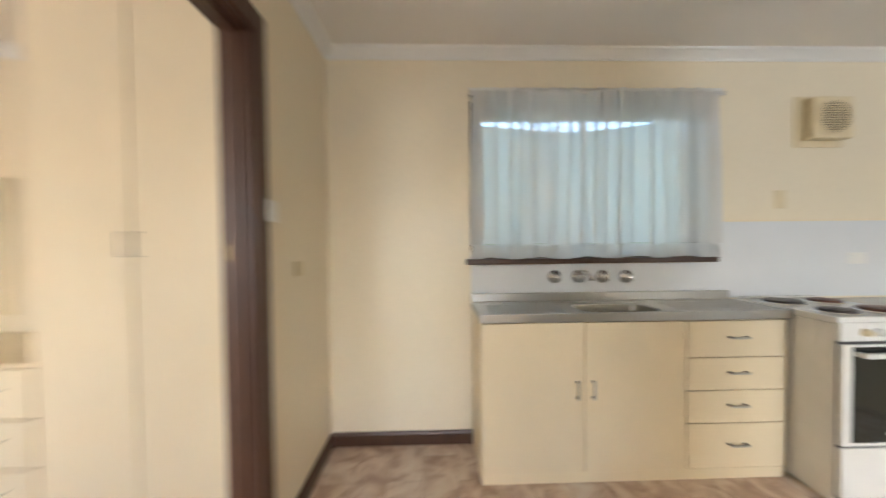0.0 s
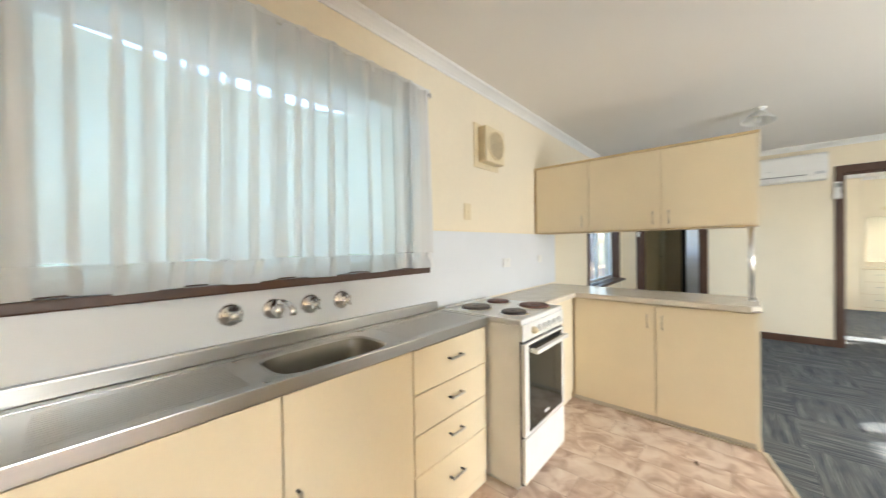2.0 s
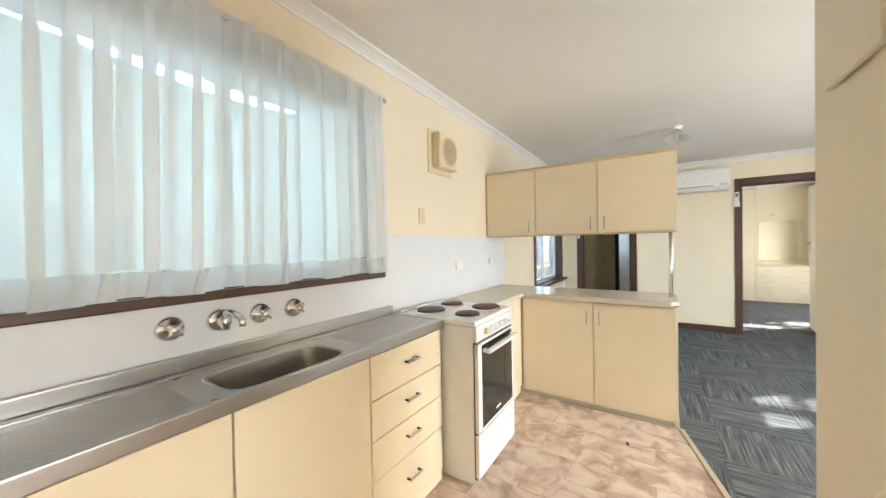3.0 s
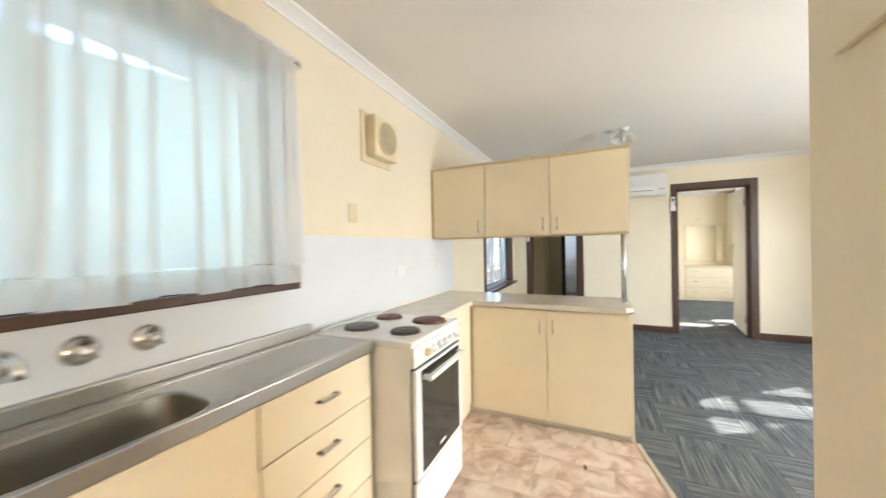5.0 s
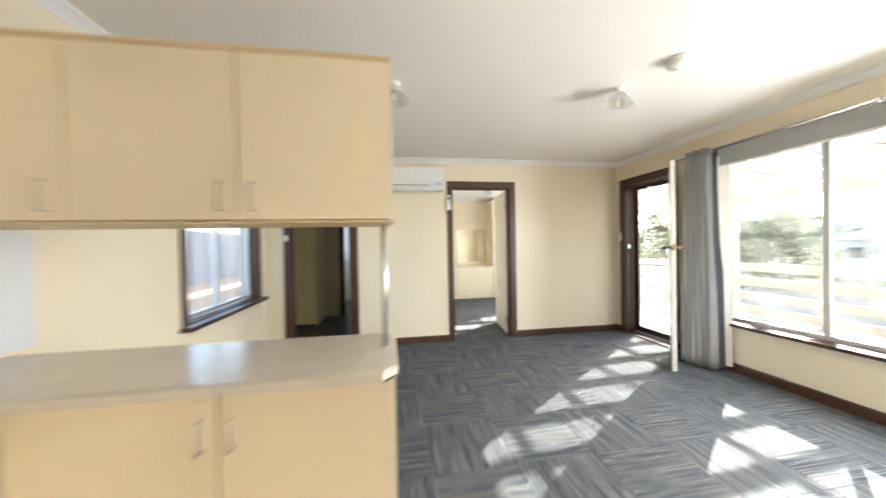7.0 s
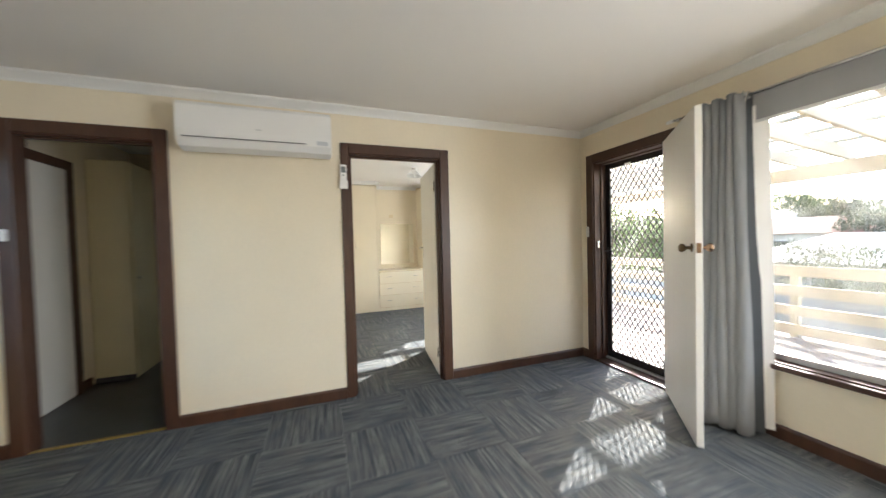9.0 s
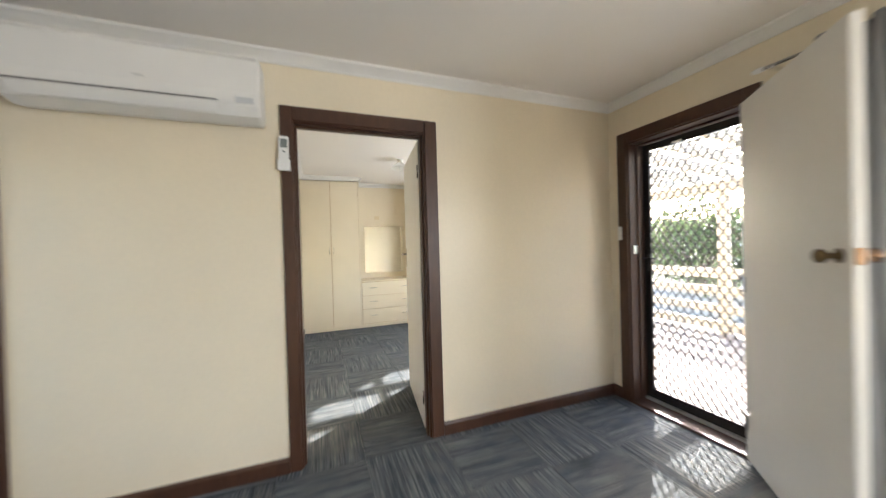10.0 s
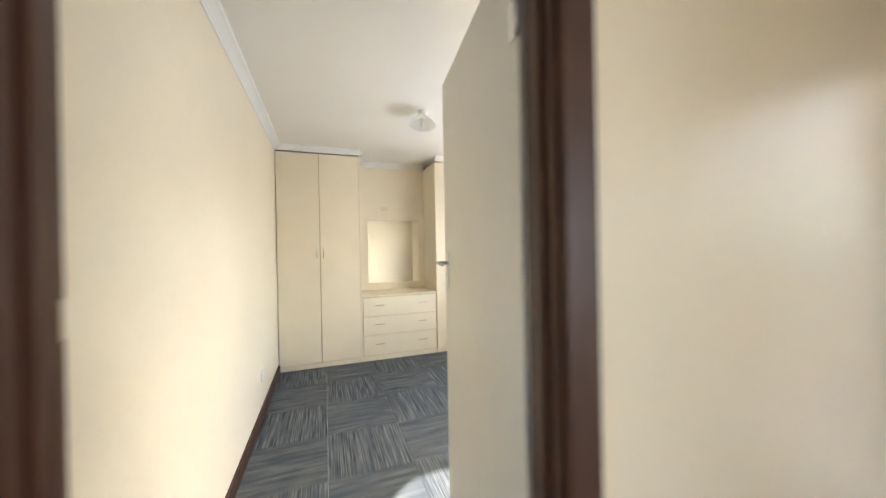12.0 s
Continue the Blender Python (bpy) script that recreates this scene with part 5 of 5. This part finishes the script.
# ---------- second bedroom beyond the kitchen doorway ----------
MW = pose(0.44, 2.50, 0, 0, 0, 0) @ Matrix.Translation((-0.985, 0, 0))
wardrobe("wardrobe", MW @ Matrix.Translation((0, 0.16, 0)), "tall cream wardrobe seen through the kitchen doorway")
dresser(MW @ Matrix.Translation((-0.90, 0.16, 0)), "cream dressing table seen through the kitchen doorway")
wall_mirror(Matrix.Translation((-2.005, N, 0.86)), "mirror seen through the kitchen doorway")

# ---------- hall ----------
hc = thing("hall_cupboard", (9.2, 3.05, 0.0), "full-height cream painted hall cupboard", "cupboard")
# Body and door use the cream that has hall shade in its colour.
part("body", box(8.905, 9.74, 2.93, N - 0.01, 0.004, 2.19), SHADEDCREAM, hc)
part("plinth", box(8.895, 8.905, 2.93, N - 0.01, 0.004, 0.05), DARKPLASTIC, hc)
part("door", box(8.93, 9.60, 2.912, 2.93, 0.055, 2.18, 0.002), SHADEDCREAM, hc)
part("knob", lathe([(0, 0), (0.009, 0), (0.007, 0.015), (0.015, 0.024), (0.012, 0.032), (0, 0.034)], pose(8.97, 2.912, 1.02, 90, 0, 0), 14), CHROME, hc, "small round knob")
hd = thing("hall_door", (8.3, 3.2, 0.0), "white painted hall door in a dark frame", "door")
part("leaf", box(7.80, 8.62, N - 0.020, N - 0.004, 0.01, 2.03, 0.002), DOORPAINT, hd)
part("frame_side", box(8.622, 8.70, N - 0.03, N - 0.002, 0, 2.11, 0.003), BROWN, hd)
part("frame_top", box(7.74, 8.622, N - 0.03, N - 0.002, 2.033, 2.11, 0.003), BROWN, hd)
wall_plate("hall_plate", (9.62, 2.912, 1.40), (0, -1), 0.075, 0.075, PLASTIC, "small white plate on the hall cupboard", "wall plate", "")
bd = thing("bathroom_doorway", (9.74, 2.2, 0), "dark framed bathroom doorway", "doorway")
part("frame_side", box(9.73, 9.86, 2.585, 2.66, 0, 2.08, 0.003), BLACK, bd)
part("frame_side", box(9.73, 9.86, 1.75, 1.825, 0, 2.08, 0.003), BLACK, bd)
part("frame_top", box(9.73, 9.86, 1.825, 2.585, 2.03, 2.08, 0.003), BLACK, bd)
tiling = thing("wall_tiling", (XE - 0.01, 2.2, 0), "white glazed bathroom wall tiles", "tiles")
tiling["kind"] = "structure"
tile_mesh = mesh_of("tile", box(-0.008, 0, 0, 0.296, 0, 0.296, 0.002, None, 1), TILEW)
for r in range(7):
    for c in range(7):
        o = new("tile", tile_mesh)
        o.parent = tiling
        o.location = (0.009, -1.08 + c * 0.30, 0.01 + r * 0.30)

# ---------- outdoors: south deck and pergola ----------
DZ = -0.08
structure("deck_frame", box(2.0, 12.2, -4.86, S - 0.205, DZ - 0.17, DZ - 0.032), BROWN, "timber frame under the deck boards", "deck")
deck_me = mesh_of("deck_board", box(0, 10.2, 0, 0.088, -0.03, 0, 0.003, None, 1), DECK)
deck_root = thing("deck", (2.0, -4.86, DZ - 0.03), "weathered timber deck outside the living room", "deck")
deck_root["kind"] = "structure"
k = 0
yb0 = -4.86
while yb0 + 0.09 < S - 0.2:
    o = new("board", deck_me)
    o.parent = deck_root
    o.location = (0, yb0 + 4.86, 0.03)
    yb0 += 0.0935

pg = thing("pergola", (7.0, -4.75, DZ), "cream painted timber pergola over the deck", "pergola")
for x in (2.9, 5.70, 8.54, 11.4):
    part("post", box(x - 0.06, x + 0.06, -4.82, -4.70, DZ, 1.975, 0.004), PERGOLA, pg)
part("front_beam", box(2.2, 12.1, -4.775, -4.725, 1.975, 2.155, 0.004), PERGOLA, pg)
part("wall_plate", box(2.2, 12.1, S - 0.245, S - 0.202, 2.36, 2.50, 0.004), PERGOLA, pg)
for i in range(22):
    x = 2.45 + i * 0.43
    d = Vector((0, -4.75 - (S - 0.22), 2.155 - 2.40))
    bm = box(-0.022, 0.022, -0.02, d.length + 0.12, 0, 0.14, 0.003, None, 1)
    m = Matrix.Translation((x, S - 0.245, 2.40)) @ Matrix.Rotation(math.pi, 4, "Z") @ Matrix.Rotation(math.asin(d.z / d.length), 4, "X")
    bmesh.ops.transform(bm, matrix=m, verts=bm.verts)
    part("rafter", bm, PERGOLA, pg)
for i in range(5):
    v = (i + 0.5) / 5
    y = (S - 0.26) + (-4.75 - S + 0.26) * v
    z = 2.40 + (2.155 - 2.40) * v + 0.142
    part("batten", box(2.25, 12.1, y - 0.035, y + 0.035, z, z + 0.03, 0.003), PERGOLA, pg)

rl = thing("deck_railing", (7.0, -4.75, DZ), "cream painted four-rail timber deck railing", "railing")
for z0, z1 in ((0.73, 0.87), (0.47, 0.61), (0.215, 0.345), (-0.03, 0.10)):
    part("rail", box(2.2, 12.1, -4.70, -4.668, z0, z1, 0.004), PERGOLA, rl)
for x in (4.3, 7.2, 10.0):
    part("rail_post", box(x - 0.04, x + 0.04, -4.79, -4.70, DZ, 0.80, 0.004), PERGOLA, rl)

# ---------- ground ----------


def terrain():
    """One sheet to the horizon: level round the house, falling away to the south and rising again to a far hill."""
    bm = bmesh.new()
    xs = [-900, -300, -120, -60, -30, -18] + [i * 4 - 12 for i in range(11)] + [36, 45, 60, 90, 140, 300, 900]
    ys = [-900, -300, -160, -110, -80, -60, -45, -35, -28, -22, -17, -13, -10, -8, -6, -4.9, -1, 3.46, 5, 7, 9, 14, 25, 60, 200, 900]

    def zz(x, y):
        if y > -4.95:
            base = -0.38
        elif y > -13:
            base = -0.38 - 2.0 * (-4.95 - y) / 8.05
        elif y > -35:
            base = -2.38 - 0.9 * (-13 - y) / 22
        elif y > -160:
            base = -3.28 + 13.5 * (-35 - y) / 125
        else:
            base = 10.2
        return base
    grid = [[bm.verts.new((x, y, zz(x, y))) for x in xs] for y in ys]
    for a, b in zip(grid, grid[1:]):
        for i in range(len(xs) - 1):
            bm.faces.new((a[i], a[i + 1], b[i + 1], b[i]))
    return bm


structure("ground", terrain(), GRASS, "dry grassy ground falling away to a far hill", "ground")
structure("yard_soil", box(-12, 26, N + 0.2, 6.0, -0.375, -0.365), SOIL, "bare brown soil behind the house", "ground")
structure("yard_terrace", box(-12, 26, 6.1, 7.9, -0.375, -0.24), SOIL, "low soil terrace behind a sleeper edge", "ground")
structure("yard_upper_terrace", box(-12, 26, 8.0, 9.6, -0.375, -0.10), SOIL, "upper soil terrace along the fence", "ground")
structure("path", box(-12, 26, N + 0.2, N + 1.3, -0.362, -0.33), CONCRETE, "pale concrete path behind the house", "path")


def ground_z(x, y):
    if y > -4.95:
        return -0.38
    if y > -13:
        return -0.38 - 2.0 * (-4.95 - y) / 8.05
    if y > -35:
        return -2.38 - 0.9 * (-13 - y) / 22
    return -3.28 + 13.5 * (-35 - y) / 125


for y, z, h in ((6.0, -0.375, 0.17), (7.9, -0.375, 0.31)):
    tagged(part("timber_sleeper", box(-12, 26, y, y + 0.10, z, z + h, 0.006), SLEEPER), "pale timber garden sleeper on the soil", "garden edging")

# steel fence behind the house
fn = thing("steel_fence", (6.0, 9.5, -0.10), "blue-grey corrugated steel boundary fence", "fence")


def fence_sheet(x0, x1, y, z0, z1):
    bm = bmesh.new()
    prof = []
    x = x0
    while x < x1 - 0.01:
        for dx, dy in ((0, 0), (0.05, 0), (0.07, 0.03), (0.11, 0.03), (0.13, 0)):
            if x + dx <= x1:
                prof.append((x + dx, y + dy))
        x += 0.16
    lo = [bm.verts.new((a, b, z0)) for a, b in prof]
    hi = [bm.verts.new((a, b, z1)) for a, b in prof]
    for i in range(len(prof) - 1):
        bm.faces.new((lo[i], lo[i + 1], hi[i + 1], hi[i]))
    return bm


for i in range(14):
    x = -6 + i * 2.4
    part("panel", fence_sheet(x, x + 2.36, 9.5, -0.12, 2.06), FENCE, fn)
    part("post", box(x - 0.03, x + 0.03, 9.47, 9.56, -0.12, 2.12, 0.003), FENCE, fn)
    part("cap_rail", box(x, x + 2.4, 9.485, 9.545, 2.04, 2.10, 0.003), FENCE, fn)

# shade cloth hung outside the kitchen window, sagging along its top edge


def shade_sheet():
    bm = bmesh.new()
    rows = []
    nx, nz = 36, 12
    for j in range(nz + 1):
        v = j / nz
        row = []
        for i in range(nx + 1):
            u = i / nx
            top = 2.28 - 0.12 * (1 - (2 * u - 1) ** 2)
            row.append(bm.verts.new((1.05 + 2.25 * u, N + 0.62 + 0.03 * math.sin(9 * u + 2 * v) + 0.02 * math.sin(5 * v), 0.55 + (top - 0.55) * v)))
        rows.append(row)
    for a, b in zip(rows, rows[1:]):
        for i in range(nx):
            f = bm.faces.new((a[i], a[i + 1], b[i + 1], b[i]))
            f.smooth = True
    return bm


sc = thing("shade_cloth", (2.17, N + 0.62, 0.55), "pale green shade cloth hung sagging outside the window", "shade cloth")
part("sheet", shade_sheet(), SHADECLOTH, sc)
for x in (1.05, 3.30):
    part("support_post", box(x - 0.03, x + 0.03, N + 0.63, N + 0.69, -0.33, 2.34, 0.003), ALU, sc, "slim metal post")

# ---------- trees, bushes and far houses ----------


def leaf_cloud(blobs, count, size, seed, squash=0.8):
    """Many small bent leaves scattered through uneven clumps."""
    rng = random.Random(seed)
    vs, fs = [], []
    for (cx, cy, cz, r) in blobs:
        for _ in range(int(count * r ** 2)):
            while True:
                p = Vector((rng.uniform(-1, 1), rng.uniform(-1, 1), rng.uniform(-1, 1)))
                if 0.25 < p.length < 1:
                    break
            p = p.normalized() * (p.length ** 0.5)
            c = Vector((cx + p.x * r * rng.uniform(0.8, 1.12), cy + p.y * r * rng.uniform(0.8, 1.12), cz + p.z * r * squash))
            q = Euler((rng.uniform(0, 6.3), rng.uniform(0, 6.3), rng.uniform(0, 6.3))).to_matrix()
            s = size * rng.uniform(0.6, 1.4)
            b = len(vs)
            for d in ((-s, 0, 0), (0, s * 0.38, s * 0.15), (s, 0, 0), (0, -s * 0.38, s * 0.15)):
                vs.append(tuple(c + q @ Vector(d)))
            fs.append((b, b + 1, b + 2, b + 3))
    return vs, fs


def tree(name, x, y, height, spread, seed, leaf_material, label, count=260, leaf_size=0.10, bush=False):
    rng = random.Random(seed)
    z0 = ground_z(x, y)
    t = thing(name, (x, y, z0), label, "bush" if bush else "tree")
    bm = bmesh.new()
    fork = z0 + height * (0.12 if bush else 0.42)
    r0 = 0.03 * height * (0.5 if bush else 1)
    top = Vector((x + rng.uniform(-0.2, 0.2), y, fork))
    q = (top - Vector((x, y, z0 - 0.1)))
    lathe([(r0 * 1.3, 0), (r0, q.length * 0.3), (r0 * 0.75, q.length)], Matrix.Translation((x, y, z0 - 0.1)) @ q.to_track_quat("Z", "Y").to_matrix().to_4x4(), 9, bm)
    blobs = []
    n = 9 if not bush else 7
    for i in range(n):
        a = 2 * math.pi * (i + rng.uniform(-0.3, 0.3)) / n
        rr = spread * rng.uniform(0.25, 0.75)
        c = Vector((x + rr * math.cos(a), y + rr * math.sin(a), fork + (height - (fork - z0)) * rng.uniform(0.15, 0.85)))
        blobs.append((c.x, c.y, c.z, spread * rng.uniform(0.28, 0.48)))
        d = c - top
        lathe([(r0 * 0.5, 0), (r0 * 0.3, d.length * 0.5), (r0 * 0.1, d.length)], Matrix.Translation(top) @ d.to_track_quat("Z", "Y").to_matrix().to_4x4(), 6, bm)
    blobs.append((x, y, z0 + height * 0.8, spread * 0.42))
    part("trunk", bm, BARK, t)
    vs, fs = leaf_cloud(blobs, count, leaf_size, seed)
    me = bpy.data.meshes.new("crown")
    me.from_pydata(vs, [], fs)
    me.materials.append(leaf_material)
    cr_ = new("crown", me)
    cr_.parent = t
    cr_.matrix_parent_inverse = t.matrix_world.inverted()
    tagged(cr_, kind="stuff")
    return t


def house(x, y, w, d, h, roof_mat, label, seed):
    z0 = ground_z(x, y)
    t = thing("house", (x, y, z0), label, "house")
    part("wall", box(x - w / 2, x + w / 2, y - d / 2, y + d / 2, z0 - 0.5, z0 + h), BRICKW, t)
    bm = bmesh.new()
    o = 0.5
    pts = [(x - w / 2 - o, y - d / 2 - o), (x + w / 2 + o, y - d / 2 - o), (x + w / 2 + o, y + d / 2 + o), (x - w / 2 - o, y + d / 2 + o)]
    lo = [bm.verts.new((a, b, z0 + h)) for a, b in pts]
    r = [bm.verts.new((x - w * 0.25, y, z0 + h + d * 0.22)), bm.verts.new((x + w * 0.25, y, z0 + h + d * 0.22))]
    for f in ((lo[0], lo[1], r[1], r[0]), (lo[2], lo[3], r[0], r[1]), (lo[1], lo[2], r[1]), (lo[3], lo[0], r[0]), (lo[3], lo[2], lo[1], lo[0])):
        bm.faces.new(f)
    part("roof", bm, roof_mat, t)
    for i in range(3):
        wx = x - w / 2 + w * (i + 0.5) / 3
        wd = part("window", box(wx - 0.6, wx + 0.6, y + d / 2, y + d / 2 + 0.04, z0 + 0.9, z0 + 2.0), DARKPLASTIC, t)
        part("frame", box(wx - 0.66, wx + 0.66, y + d / 2 + 0.001, y + d / 2 + 0.03, z0 + 2.0, z0 + 2.07), ALUW, wd)
    return t


tree("garden_tree", 12.0, -9.8, 4.3, 2.3, 11, LEAF, "dense green garden tree beyond the deck", 1000, 0.065)
tree("garden_tree", 15.2, -9.9, 4.4, 2.4, 12, LEAF, "dense green garden tree beyond the deck", 900, 0.065)
tree("shrub", 8.2, -10.5, 2.0, 1.8, 13, LEAF2, "grey-green garden shrub below the deck", 900, 0.05, True)
tree("shrub", 6.6, -12.5, 2.4, 2.0, 14, LEAF2, "grey-green garden shrub below the deck", 800, 0.055, True)
tree("gum_tree", 13.0, -52.0, 5.0, 3.6, 15, LEAF2, "spreading gum tree on the far slope", 90, 0.24)
tree("gum_tree", 20.0, -47.0, 5.0, 3.2, 16, LEAF2, "spreading gum tree on the far slope", 90, 0.24)
tree("gum_tree", 4.0, -60.0, 5.0, 4.0, 17, LEAF, "spreading gum tree on the far slope", 80, 0.26)
tree("gum_tree", 28.0, -62.0, 5.5, 4.2, 18, LEAF2, "spreading gum tree on the far slope", 70, 0.28)
tree("gum_tree", -6.0, -70.0, 5.0, 4.2, 19, LEAF2, "spreading gum tree on the far slope", 70, 0.28)
tree("gum_tree", 38.0, -80.0, 6.0, 4.8, 20, LEAF, "spreading gum tree on the far slope", 60, 0.3)
_rg = random.Random(77)
for _i, (_x, _y, _top) in enumerate(((9.6, -13.2, 1.0), (11.4, -15.5, 1.15), (13.2, -13.6, 1.05), (15.6, -15.0, 1.2), (17.8, -13.5, 1.1), (7.6, -15.8, 0.9), (20.5, -16.0, 1.2))):
    tree("shrub", _x, _y, _top - ground_z(_x, _y), 1.7, 300 + _i, LEAF2, "grey-green garden shrub below the deck", 700, 0.06, True)
for _i in range(16):
    tree("distant_tree", _rg.uniform(-8, 44), _rg.uniform(-66, -20), _rg.uniform(2.6, 4.2), _rg.uniform(1.8, 3.0), 200 + _i, LEAF2 if _i % 2 else LEAF, "low rounded tree among the far houses", 110, 0.17)
house(12.0, -27.0, 12, 7, 2.6, ROOFM, "pale house with a grey sheet roof", 1)
house(-3.0, -31.0, 12, 7, 2.6, ROOFM, "pale house with a grey sheet roof", 2)
house(26.0, -50.0, 12, 8, 2.8, ROOFT, "pale house with a terracotta roof", 3)
house(9.0, -78.0, 13, 8, 2.8, ROOFT, "pale house with a terracotta roof", 4)
house(42.0, -72.0, 13, 8, 2.8, ROOFM, "pale house with a grey sheet roof", 5)
structure("lower_fence", box(-10, 30, -9.04, -9.0, ground_z(0, -9) - 0.1, ground_z(0, -9) + 1.3), LOWFENCE, "pale steel fence below the deck", "fence")
structure("road", prism([(-60, -41.0), (60, -46.0), (60, -41.5), (-60, -36.5)], ground_z(0, -41) - 1.5, ground_z(0, -41) + 0.35), ROADM, "distant asphalt road", "road")

# ---------- carpet tiles ----------
tile_bm = box(-0.2494, 0.2494, -0.2494, 0.2494, -0.006, 0.0, 0.0015, None, 1)
tile_me = mesh_of("carpet_tile", tile_bm, CARPET)


def lay_tiles(name, label, x_from, x_to, y_from, y_to, skip):
    root = thing(name, (x_from, y_from, -0.006), label, "carpet")
    root["kind"] = "structure"
    gx, gy = 7.56, 0.03
    i0, i1 = math.floor((x_from - gx) / 0.5), math.ceil((x_to - gx) / 0.5)
    j0, j1 = math.floor((y_from - gy) / 0.5), math.ceil((y_to - gy) / 0.5)
    for i in range(i0, i1):
        for j in range(j0, j1):
            cx, cy = gx + 0.5 * i + 0.25, gy + 0.5 * j + 0.25
            if skip(cx, cy):
                continue
            o = new("tile", tile_me)
            o.parent = root
            o.location = (cx - x_from, cy - y_from, 0.006)
            o.rotation_euler = (0, 0, radians(90 if (i + j) % 2 else 0))


lay_tiles("carpet_living", "blue-grey striped carpet tiles laid quarter-turned", 2.9, 7.69, -1.62, 3.3, lambda x, y: (y > 2.0 and x < 4.55))
lay_tiles("carpet_bedroom", "blue-grey striped carpet tiles laid quarter-turned", 8.06, 11.05, -1.62, 1.05, lambda x, y: False)
